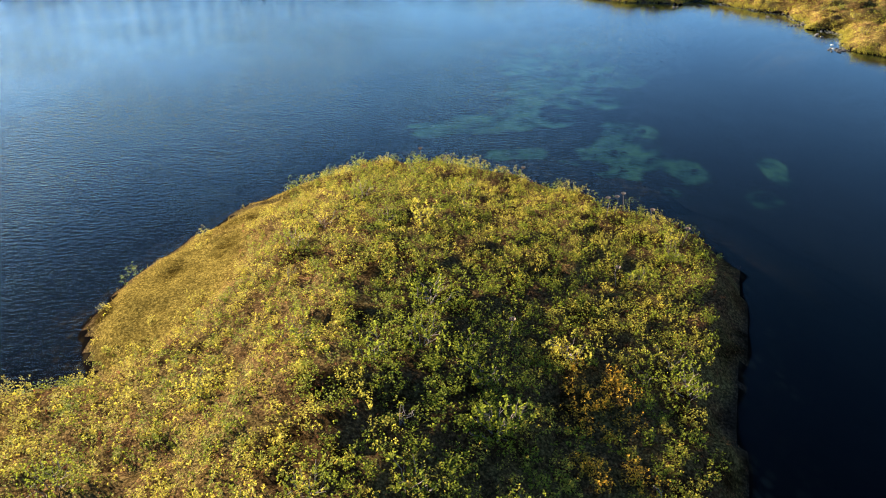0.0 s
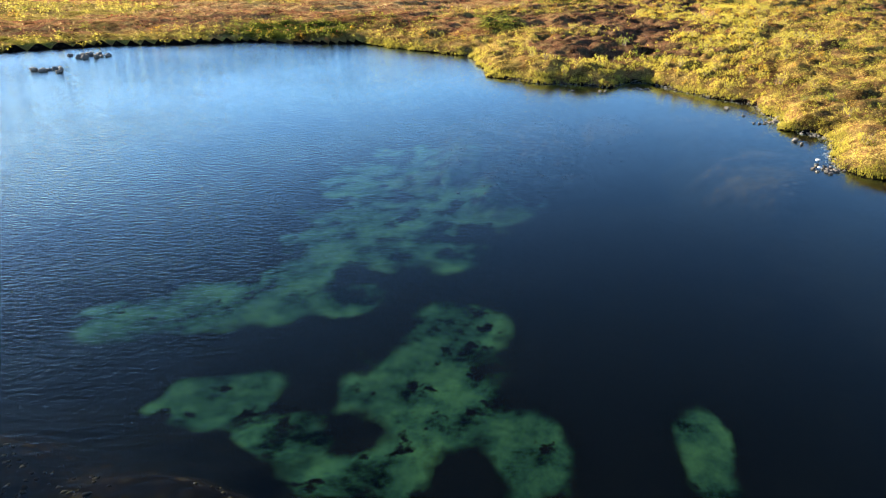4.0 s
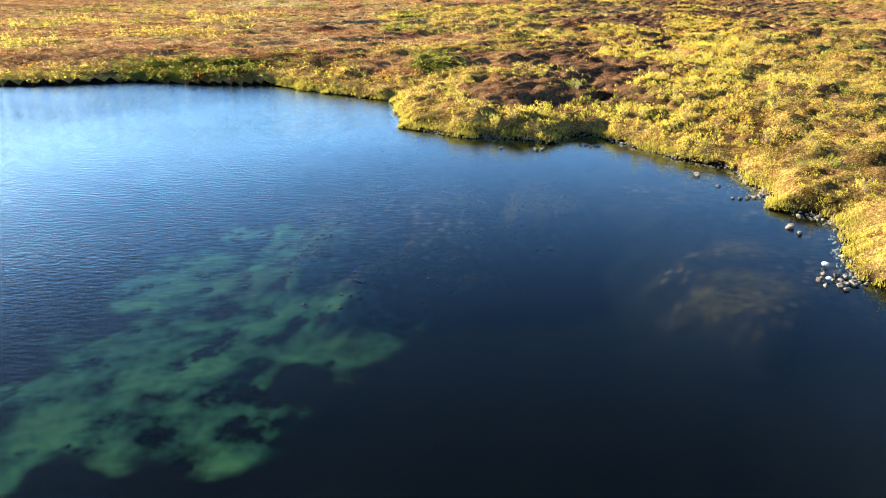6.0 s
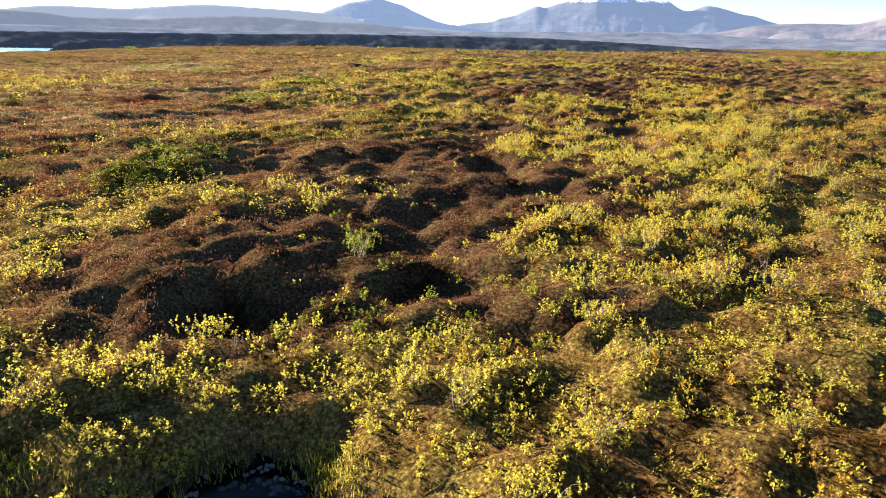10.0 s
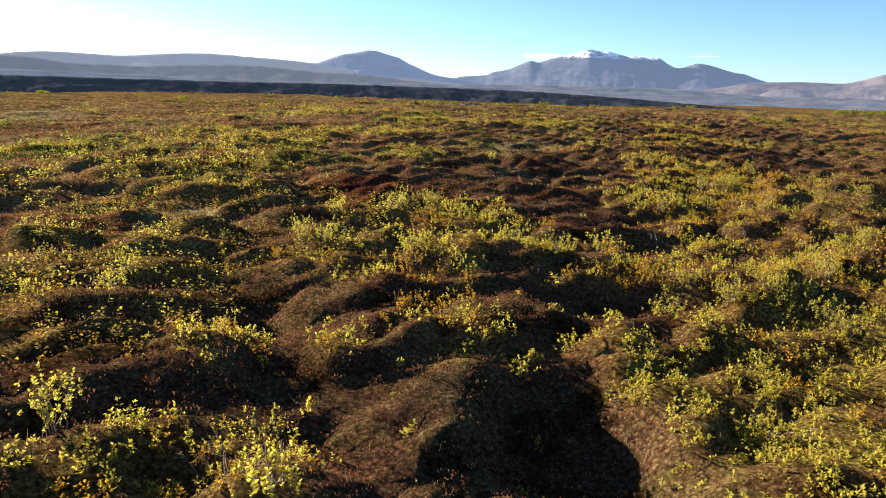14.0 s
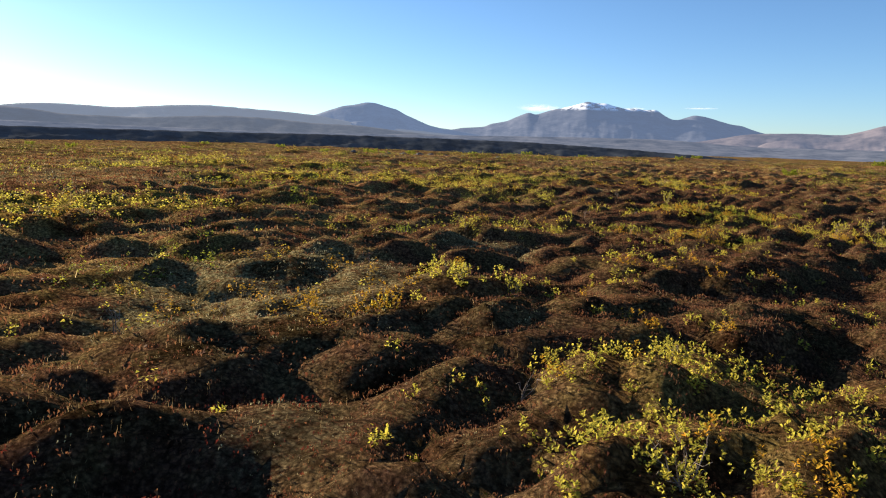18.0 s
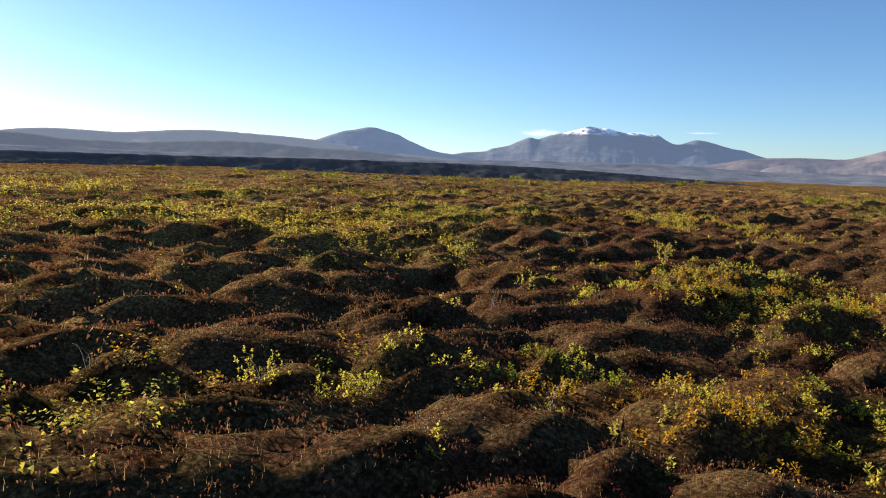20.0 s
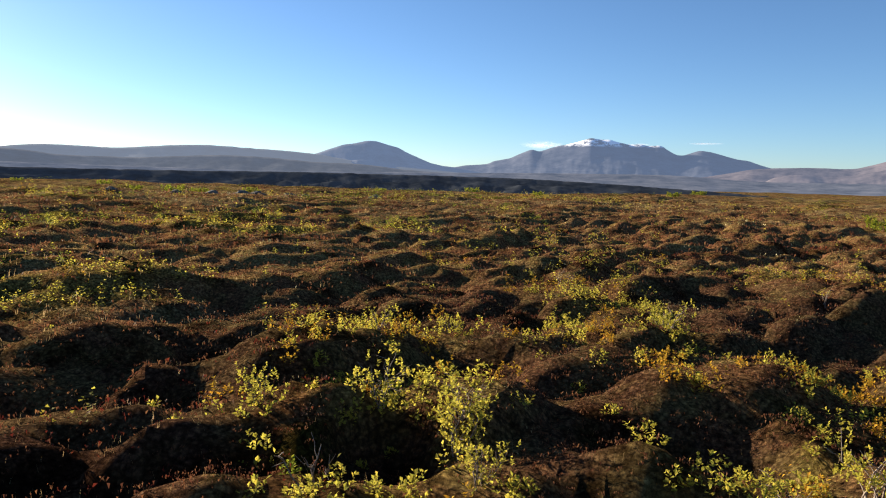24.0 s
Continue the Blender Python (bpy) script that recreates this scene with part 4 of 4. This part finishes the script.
    heaps["yellow", far].append(bushes(x[stray], y[stray], lawn[stray] - 0.02, girth * (0.3 + 0.4 * rng.random(stray.sum())), max(3, shoots // 2), count, leaf, plain=far))
for inner, outer, space, leaf, count, wide in ((110, 200, 2.4, 0.18, 18, 1.6), (200, 340, 4.2, 0.24, 20, 2.6)):
    x, y, d = scatter(inner, outer, space)
    grow = growth(x, y, d)
    lawn = surface(x, y, d, grow)
    dice, taken = rng.random(len(x)), np.zeros(len(x), bool)
    for kind, share in (("orange", grow[2]), ("green", grow[1]), ("yellow", grow[0])):
        pick = ~taken & (dice < np.clip(share * 1.25, 0, 0.97) * 0.6)
        taken |= pick
        k = pick.sum()
        heaps[kind, True].append(sprigs(x[pick], y[pick], lawn[pick] - 0.04, 0.5 * (0.6 + 0.7 * rng.random(k)), np.full(k, leaf), count, low=0.1, wide=wide, plain=True))

# heather, moss and grass: upright sprigs over the hummocks
for inner, outer, space, tall, count in ((0, 6, 0.15, 0.036, 7), (6, 13, 0.23, 0.054, 5), (13, 26, 0.38, 0.088, 4), (26, 52, 0.7, 0.15, 5), (52, 100, 1.3, 0.2, 4)):
    x, y, d = scatter(inner, outer, space)
    grow = growth(x, y, d)
    lawn = surface(x, y, d, grow)
    bare = rng.random(len(x)) > np.clip(np.maximum.reduce(grow[:3]) * 1.15, 0, 0.9) * (bushy(x, y) if outer < 20 else 0.8)
    tuss = mounds(x, y, 0.42, 90) if outer < 20 else np.full(len(x), 0.5)
    patchy = 0.35 + 0.5 * fbm(x * 1.3, y * 1.3, 95, 2) + 0.75 * tuss
    lawn = lawn + 0.09 * tuss * (outer < 20)
    kinds = np.where(rng.random(len(x)) < grow[5], "grass", np.where(rng.random(len(x)) < grow[4], "red", np.where(rng.random(len(x)) < grow[3] * 0.8, "moss", "brown")))
    for kind in ("brown", "red", "grass", "moss"):
        pick = (bare | (kinds == "grass")) & (kinds == kind)
        k = pick.sum()
        hh = tall * (0.5 + 0.9 * rng.random(k)) * patchy[pick] * {"moss": 0.6, "grass": 1.7, "red": 0.85}.get(kind, 1.0)
        if kind != "grass":
            tufts[kind].append(nubs(x[pick], y[pick], lawn[pick], hh, count))
            continue
        tufts[kind].append(blades(x[pick], y[pick], lawn[pick] - 0.02, hh, count, 0.06))

# thin dry grass between the tufts
for inner, outer, space, tall, count, width in ((0, 14, 0.27, 0.15, 2, 0.013), (14, 52, 0.62, 0.2, 3, 0.025), (52, 130, 1.5, 0.24, 5, 0.05)):
    x, y, d = scatter(inner, outer, space)
    keep = (rng.random(len(x)) < 0.15 + 0.85 * step(0.44, 0.6, fbm(x * 0.35, y * 0.5, 37, 3))) & (y > -38)
    x, y, d = x[keep], y[keep], d[keep]
    tufts["straw"].append(blades(x, y, surface(x, y, d, growth(x, y, d)) - 0.01, tall * (0.6 + 0.8 * rng.random(len(x))), count, width))
# sedge over the water's edge
edge = np.array(NORTH_SHORE[9:26], float)
edge_len = np.concatenate([[0], np.cumsum(np.hypot(*np.diff(edge, axis=0).T))])
at = rng.uniform(0, edge_len[-1], 16000)
x, y = np.interp(at, edge_len, edge[:, 0]) + rng.normal(0, 0.6, 16000), np.interp(at, edge_len, edge[:, 1]) + rng.normal(0, 0.6, 16000)
d = shore_distance(x, y)
keep = (d > 0.03) & (d < 1.0) & (rng.random(16000) < 0.25 + 0.6 * step(0.46, 0.6, fbm(x * 0.5, y * 0.5, 39, 2)))
x, y, d = x[keep], y[keep], d[keep]
tufts["sedge"].append(blades(x, y, surface(x, y, d, growth(x, y, d)) - 0.02, 0.21 * (0.5 + 0.8 * rng.random(len(x))), 8, 0.05))

NAMES = {"yellow": ("willow_scrub", "low yellow-leaved willow scrub covering the heath"), "green": ("green_scrub", "low green-leaved willow scrub on the heath"),
         "orange": ("birch_scrub", "orange-leaved dwarf birch scrub on the heath")}
TUFT_NAMES = {"brown": ("heather", "brown heather growing over turf hummocks"), "red": ("berry_heath", "dark red berry heath on turf hummocks"), "grass": ("grass", "straw-coloured autumn grass on the bank"),
              "straw": ("dry_grass", "thin straw-coloured dry grass among the heather"), "sedge": ("sedge", "yellow-green sedge hanging over the water's edge"),
              "moss": ("moss", "pale grey moss and lichen on the hummocks")}


def heap(name, label, pieces, mat):
    v, f, at = [], [], 0
    for vv, ff in pieces:
        v.append(vv); f.append(ff + at); at += len(vv)
    if at:
        tagged(link_mesh(name, np.concatenate(v), np.concatenate(f), [mat], smooth=False), label, name.replace("_", " "), kind="stuff")


for kind, (name, label) in NAMES.items():
    heap(name, label, heaps[kind, False], LEAF[kind])
    heap(name, label + " in the distance", heaps[kind, True], LEAF[kind])
for kind, (name, label) in TUFT_NAMES.items():
    heap(name, label, tufts[kind], LEAF[kind])


# ---- single shrubs: a base, bare branches and leaves ----
def tube(path, r0, r1, sides=4):
    path = np.asarray(path, float)
    k = len(path)
    t = np.gradient(path, axis=0)
    t = unit(t)
    side = unit(np.cross(t, (0.3, 0.9, 0.2)))
    up = np.cross(t, side)
    r = np.linspace(r0, r1, k)[:, None, None]
    a = np.arange(sides) * 2 * np.pi / sides
    v = path[:, None, :] + r * (np.cos(a)[None, :, None] * side[:, None, :] + np.sin(a)[None, :, None] * up[:, None, :])
    i = np.arange(k - 1)[:, None] * sides + np.arange(sides)[None, :]
    j = np.arange(k - 1)[:, None] * sides + (np.arange(sides)[None, :] + 1) % sides
    return v.reshape(-1, 3), np.stack([i, j, j + sides, i + sides], -1).reshape(-1, 4)


def merged(pieces):
    v, f, at = [], [], 0
    for vv, ff in pieces:
        v.append(vv); f.append(ff + at); at += len(vv)
    return np.concatenate(v), np.concatenate(f)


def bough(base, yaw, reach, rise, knots=5, wander=0.06):
    u = np.linspace(0, 1, knots)[:, None]
    p = np.array(base) + u * np.array((math.cos(yaw) * reach, math.sin(yaw) * reach, rise)) + rng.normal(0, wander, (knots, 3)) * u
    p[:, 2] += 0.25 * rise * (u[:, 0] - u[:, 0] ** 2)
    return p


def make_shrub(name, label, leaf, wide, tall, boughs, leaves, size, group):
    root = new(name)
    lv = []
    for i in range(boughs):
        yaw = i * 2.4 + rng.uniform(-0.4, 0.4)
        reach = wide * rng.uniform(0.25, 1.0)
        main = bough((rng.normal(0, 0.06), rng.normal(0, 0.06), -0.15), yaw, reach, tall * rng.uniform(0.7, 1.1) + 0.12)
        wood = [tube(main, 0.014, 0.004, 3)]
        ends = [main]
        for _ in range(2):
            k = rng.integers(2, 4)
            twig = bough(main[k], yaw + rng.uniform(-1.2, 1.2), wide * 0.35, tall * 0.35, 4, 0.04)
            wood.append(tube(twig, 0.006, 0.003, 3))
            ends.append(twig)
        link_mesh("branch", *merged(wood), [BARK], root)
        per = leaves // boughs
        pts = np.concatenate([e[len(e) // 2:] for e in ends])
        tips = pts[rng.integers(0, len(pts), per // 8 + 1)] + rng.normal(0, 0.08, (per // 8 + 1, 3))
        pick = np.repeat(tips, 8, 0)[:per] - (0, 0, 1) * rng.random((per, 1)) * size * 2.2
        a, tl = rng.random(per) * 2 * np.pi, 0.55 + rng.normal(0, 0.4, per)
        d = np.stack([np.cos(a) * np.cos(tl), np.sin(a) * np.cos(tl), np.sin(tl)], 1)
        L = size * (0.7 + 0.6 * rng.random(per))
        lv.append(leaf_quads(pick, d, L, L * 0.32, unit(rng.normal(0, 0.5, (per, 3)) + (0, 0, 1))))
    if leaves:
        link_mesh("foliage", *merged(lv), [leaf], root, smooth=False)
    return tagged(root, label, "shrub", group)


def lawn_at(x, y):
    x, y = np.atleast_1d(np.asarray(x, float)), np.atleast_1d(np.asarray(y, float))
    d = shore_distance(x, y)
    return surface(x, y, d, growth(x, y, d))


KINDS = {
    "yellow": [make_shrub("willow_shrub", "yellow-leaved dwarf willow shrub rooted in the heath", LEAF["yellow"], w, t, n_, 520, 0.05, "willow shrubs") for w, t, n_ in ((0.45, 0.4, 6), (0.55, 0.5, 7), (0.4, 0.6, 6), (0.65, 0.45, 7))],
    "green": [make_shrub("green_willow_shrub", "green-leaved dwarf willow shrub rooted in the heath", LEAF["green"], w, t, n_, 460, 0.05, "green shrubs") for w, t, n_ in ((0.5, 0.45, 6), (0.6, 0.5, 7))],
    "orange": [make_shrub("birch_shrub", "orange-leaved dwarf birch shrub rooted in the heath", LEAF["orange"], w, t, n_, 360, 0.058, "birch shrubs") for w, t, n_ in ((0.45, 0.5, 6), (0.4, 0.45, 5))],
    "bare": [make_shrub("dead_twigs", "bare pale dead willow twigs sticking out of the heath", BARK, w, t, n_, 0, 0.08, "dead twigs") for w, t, n_ in ((0.35, 0.4, 4), (0.25, 0.5, 3))],
}
used = set()


def plant(kind, x, y, scale=1.0, sink=0.0):
    src = KINDS[kind][int(rng.integers(len(KINDS[kind])))]
    m = pose(x, y, float(lawn_at(x, y)[0]) - sink, 0, 0, float(rng.uniform(0, 360)))
    m = m @ Matrix.Scale(scale, 4)
    if id(src) not in used:
        used.add(id(src))
        src.matrix_basis = m
        return src
    ob = copy_thing(src, m)
    ob.scale = (scale, scale, scale)
    return ob


x, y, d = scatter(0, 13, 1.05)
grow = growth(x, y, d)
order = rng.permutation(len(x))
left_over = {"yellow": 210, "green": 34, "orange": 22, "bare": 70}
for i in order:
    odds = rng.random()
    kind = "orange" if odds < grow[2][i] else "green" if odds < grow[1][i] else "yellow" if odds < grow[0][i] else "bare" if odds > 0.94 else None
    if kind and left_over[kind] and d[i] > 0.8:
        left_over[kind] -= 1
        plant(kind, x[i], y[i], rng.uniform(0.75, 1.3) * (1.35 if y[i] < -40 else 1.0))
for kind, srcs in KINDS.items():
    for src in srcs:
        if id(src) not in used:
            plant(kind, 30 + rng.uniform(-6, 6), 90 + rng.uniform(-9, 9))


# ---- stones ----
def stone_mesh(seed, flat, detail=2):
    bm = bmesh.new()
    bmesh.ops.create_icosphere(bm, subdivisions=detail, radius=1.0)
    for v in bm.verts:
        k = 1 + 0.55 * (noise.noise(v.co * 0.9 + Vector((seed * 7.1, 0, 0)))) + 0.2 * noise.noise(v.co * 2.3 + Vector((0, seed * 3.3, 0)))
        v.co = Vector((v.co.x * k, v.co.y * k * 0.8, v.co.z * k * flat))
    me = bpy.data.meshes.new("stone")
    bm.to_mesh(me)
    bm.free()
    return me


STONES = [stone_mesh(i, 0.55 + 0.06 * (i % 4)) for i in range(7)]
PALE_STONES = [stone_mesh(20 + i, 0.6) for i in range(3)]
for me in STONES:
    me.materials.append(ROCK)
for me in PALE_STONES:
    me.materials.append(PALE_ROCK)


def lay_stone(name, x, y, r, pale=False, z=None, label="rough grey lava stone lying at the water's edge", group="shore stones"):
    me = (PALE_STONES if pale else STONES)[int(rng.integers(3 if pale else 7))]
    ob = new(name, me)
    ground_z = float(lawn_at(x, y)[0]) if z is None else z
    ob.location = (x, y, ground_z + r * 0.18)
    ob.scale = (r, r, r)
    ob.rotation_euler = (rng.uniform(-0.25, 0.25), rng.uniform(-0.25, 0.25), rng.uniform(0, 6.28))
    return tagged(ob, label, "stone", group)


ring = np.array(NORTH_SHORE[2:26], float)
seg = np.hypot(*np.diff(ring, axis=0).T)
cum = np.concatenate([[0], np.cumsum(seg)])


def on_shore(u):
    return np.interp(u, cum, ring[:, 0]), np.interp(u, cum, ring[:, 1])


px, py = on_shore(rng.uniform(cum[9], cum[-3], 2600))
px, py = px + rng.normal(0, 0.5, 2600), py + rng.normal(0, 0.5, 2600)
dd = shore_distance(px, py)
keep = (dd > -0.42) & (dd < 0.12) & (fbm(px * 0.35, py * 0.35, 91, 2) > 0.38)
px, py, dd = px[keep], py[keep], dd[keep]
big = 0
PEBBLES = [stone_mesh(40 + i, 0.6, 1) for i in range(7)]
base_v = [np.array([v.co for v in me.vertices]) for me in PEBBLES]
base_f = [np.array([p.vertices[:] for p in me.polygons]) for me in PEBBLES]


def stone_heap(name, label, x, y, z, r, mat, squash=1.0, smooth=False):
    pieces = []
    for i in range(len(x)):
        k = int(rng.integers(7))
        a = rng.uniform(0, 6.28)
        rot = np.array([[math.cos(a), -math.sin(a), 0], [math.sin(a), math.cos(a), 0], [0, 0, squash]])
        pieces.append((base_v[k] @ rot.T * r[i] + (x[i], y[i], z[i]), base_f[k]))
    v, f = merged(pieces)
    return tagged(link_mesh(name, v, f, [mat], smooth=smooth), label, "stones", kind="stuff")


for i in range(len(px)):
    if big < 90 and rng.random() < 0.25 and px[i] > 1:
        big += 1
        lay_stone("shore_stone", px[i], py[i], z=max(-0.05, float(lawn_at(px[i], py[i])[0])), r=rng.uniform(0.05, 0.17) * (0.65 if rng.random() < 0.7 else 1.0))
stone_heap("shore_pebbles", "small dark lava stones along the water's edge", px, py, np.maximum(lawn_at(px, py), -0.06) + 0.02, rng.uniform(0.03, 0.085, len(px)), ROCK)

# the stones on the shallow shelf
bx, by = rng.uniform(-16, 9, 10000), rng.uniform(-26, 2, 10000)
bd = shore_distance(bx, by)
keep = (bd < -0.5) & (inside(SHELF[:4], bx, by, 0.4, 0.4) > rng.random(10000)) & (fbm(bx * 0.3, by * 0.3, 33, 3) > 0.4) & (rng.random(10000) < 0.55)
bx, by, bd = bx[keep], by[keep], bd[keep]
bx2, by2 = rng.uniform(-33, -6, 4000), rng.uniform(-56, -38, 4000)
bd2 = shore_distance(bx2, by2)
keep = (bd2 < -0.5) & (inside(SHELF[4:7], bx2, by2, 0.5, 0.5) > rng.random(4000)) & (fbm(bx2 * 0.3, by2 * 0.3, 34, 3) > 0.45)
bx, by = np.concatenate([bx, bx2[keep]]), np.concatenate([by, by2[keep]])
br = np.concatenate([np.full(len(bx) - keep.sum(), 0.17), np.full(keep.sum(), 0.11)]) * rng.uniform(0.4, 1.0, len(bx))
keep = bx < -2
bx, by, br = bx[keep], by[keep], br[keep]
BED_STONE, n, l, b = material("slimy_bed_stone", 1.0, 0.0)
l.new(ramp(n, l, n.new("ShaderNodeNewGeometry").outputs["Random Per Island"], [(0.1, (0.003, 0.0025, 0.0018)), (0.6, (0.01, 0.0078, 0.005)), (0.97, (0.021, 0.0165, 0.0105))]), b.inputs["Base Color"])
stone_heap("bed_stones", "brown stones on the shallow pond bed", bx, by, lawn_at(bx, by), br, BED_STONE, 0.4, True)

# islets and single stones that stand out of the water
for cx, cy, count, wide in ((-51.1, 5.9, 9, 1.3), (-51.0, 12.9, 14, 1.7), (0.0, -0.5, 12, 0.55), (5.0, -20.2, 24, 0.8), (6.6, -10.4, 14, 0.5), (7.6, -13.6, 6, 0.4), (7.4, -8.2, 6, 0.4)):
    for _ in range(count):
        lay_stone("islet_stone", cx + rng.normal(0, wide * 0.6), cy + rng.normal(0, wide * 0.35), rng.uniform(0.06, 0.14) * (3.2 if cx < -40 else 1), z=0.02, label="dark lava stone of a small islet in the pond", group="islet stones")
for cx, cy, r in ((-3.5, -1.6, 0.17), (-3.1, -1.55, 0.15), (-5.6, -1.3, 0.13), (4.6, -6.8, 0.2), (5.0, -8.8, 0.12), (5.9, -14.7, 0.2), (6.0, -15.4, 0.14), (5.3, -10.8, 0.11), (5.7, -10.7, 0.12), (6.1, -10.6, 0.13), (5.0, -10.7, 0.1)):
    lay_stone("water_stone", cx, cy, r, z=0.03, label="grey stone just breaking the pond's surface", group="stones in the water")
for cx, cy, r in ((5.3, -18.8, 0.12), (4.75, -20.1, 0.11)):
    lay_stone("pale_stone", cx, cy, r, True, z=0.1, label="white lichen-covered stone among dark shore rocks", group="pale stones")


# ---- things that stand out ----
def place(src, x, y, scale, sink=0.05):
    m = pose(x, y, float(lawn_at(x, y)[0]) - sink, 0, 0, float(rng.uniform(0, 360)))
    ob = copy_thing(src, m)
    ob.scale = (scale, scale, scale)
    return ob


BUSH = make_shrub("birch_bush", "dark green birch bush standing on the far heath", LEAF["green"], 2.4, 1.3, 12, 900, 0.24, "far birch bushes")
BUSH.matrix_basis = pose(10.2, 243, float(lawn_at(10.2, 243)[0]) - 0.05)
for bx_, by_, sc_ in ((13.5, 245, 0.8), (-4, 262, 0.7), (92, 197, 0.9), (150, 262, 1.2), (157, 268, 1.4), (166, 272, 1.3), (175, 276, 1.5), (186, 282, 1.3), (20, 252, 0.7), (60, 330, 1.2), (-40, 255, 0.6), (-62, 240, 0.8), (-85, 262, 0.7), (-22, 286, 0.9), (38, 292, 0.7), (75, 300, 0.8), (104, 290, 0.9), (120, 318, 1.1), (-110, 250, 0.9), (205, 290, 1.4), (-50, 300, 0.8)):
    place(BUSH, bx_, by_, sc_)
BANK_WILLOW = make_shrub("grey_willow", "pale green rounded willow bush on an eroded peat bank", LEAF["green"], 0.6, 0.8, 10, 560, 0.06, "")
BANK_WILLOW.matrix_basis = pose(1.1, 10.6, float(lawn_at(1.1, 10.6)[0]) - 0.05)

OUTCROP = stone_mesh(77, 0.5, 3)
OUTCROP.materials.append(ROCK)
for cx, cy, r in ((134, 405, 5.0), (128, 404, 3.2), (141, 408, 2.6), (19, 236, 1.3), (22.5, 238, 1.6), (25.5, 236, 1.2), (29, 240, 1.5), (15.5, 231, 1.1), (8, 228, 0.9), (42, 242, 1.1), (33, 233, 0.8)):
    ob = new("lava_outcrop", OUTCROP)
    ob.location, ob.scale, ob.rotation_euler = (cx, cy, float(lawn_at(cx, cy)[0]) + 0.08 * r), (r, r, r * 0.8), (0, 0, cx)
    tagged(ob, "dark lava outcrop rising from the heath", "rock", "lava outcrops")


def make_angelica(tall):
    root = new("dry_angelica")
    link_mesh("stalk", *tube(bough((0, 0, -0.1), rng.uniform(0, 6), 0.12, tall + 0.1, 5, 0.02), 0.014, 0.007), [BARK], root)
    ribs = []
    for i in range(14):
        a = i * 2.4
        ribs.append(tube(np.array([(0.1, 0, tall), (0.1 + math.cos(a) * 0.1, math.sin(a) * 0.1, tall + 0.1)]), 0.004, 0.02, 4))
    link_mesh("seed_head", *merged(ribs), [SEED], root)
    return tagged(root, "dry pale angelica stalk with a seed head", "plant", "dry angelica")


SEED, n, l, b = material("dry_seed_head", 0.9, 0.05)
l.new(ramp(n, l, noise_node(n, l, 40, 3), [(0.3, (0.16, 0.11, 0.08)), (0.7, (0.34, 0.26, 0.2))]), b.inputs["Base Color"])
first = make_angelica(0.75)
spots = ((-26.2, -62.6), (-20.8, -52.6), (-21.2, -53.0), (-20.3, -52.2), (-19.4, -53.6), (-22.0, -58.5), (-24.5, -49.0), (-18.6, -55.2), (-29.5, -47.0))
for i, (cx, cy) in enumerate(spots):
    m = pose(cx, cy, float(lawn_at(cx, cy)[0]), 0, 0, i * 50)
    if i:
        copy_thing(first, m)
    else:
        first.matrix_basis = m


# ---- small clouds by the mountain ----
CLOUD = bpy.data.materials.new("thin_cloud")
CLOUD.use_nodes = True
n, l = CLOUD.node_tree.nodes, CLOUD.node_tree.links
b = n["Principled BSDF"]
b.inputs["Base Color"].default_value = (0.85, 0.82, 0.82, 1)
b.inputs["Roughness"].default_value = 1.0
b.inputs["Specular IOR Level"].default_value = 0.0
tc = n.new("ShaderNodeTexCoord")
fl = n.new("ShaderNodeVectorMath"); fl.operation = "LENGTH"
l.new(tc.outputs["Object"], fl.inputs[0])
wisp = noise_node(n, l, 2.2, 5, 0.65)
edge = ramp(n, l, fl.outputs["Value"], [(0.1, (1, 1, 1)), (0.9, (0, 0, 0))])
glow_ = n.new("ShaderNodeBsdfTranslucent"); glow_.inputs[0].default_value = (0.9, 0.78, 0.76, 1)
both_ = n.new("ShaderNodeAddShader"); clear_ = n.new("ShaderNodeBsdfTransparent"); thin_ = n.new("ShaderNodeMixShader")
l.new(b.outputs[0], both_.inputs[0]); l.new(glow_.outputs[0], both_.inputs[1])
l.new(clear_.outputs[0], thin_.inputs[1]); l.new(both_.outputs[0], thin_.inputs[2]); l.new(thin_.outputs[0], n["Material Output"].inputs[0])
l.new(maths(n, l, "MULTIPLY", maths(n, l, "MULTIPLY", edge, ramp(n, l, wisp, [(0.35, (0, 0, 0)), (0.6, (1, 1, 1))])), 0.34), thin_.inputs[0])


def cloud(az, el, wide, tall, dist=4100):
    u, v = np.meshgrid(np.linspace(-1, 1, 25), np.linspace(-1, 1, 13), indexing="ij")
    ob = link_mesh("backdrop_cloud", np.stack([u.ravel(), 0.3 * (u ** 2 + v ** 2).ravel(), v.ravel()], 1), grid_faces(25, 13), [CLOUD])
    a, e = radians(az), radians(el)
    ob.location = (EYE[0] + dist * math.sin(a), EYE[1] + dist * math.cos(a), EYE[2] + dist * math.tan(e))
    ob.rotation_euler = (0, 0, -a)
    ob.scale = (wide, wide * 0.4, tall)
    ob.visible_shadow = False
    return tagged(ob, "small thin cloud beside the mountain top", "cloud", kind="structure")


cloud(8.0, 2.75, 150, 30)
cloud(15.6, 2.85, 70, 10)
cloud(20.4, 2.95, 120, 9)
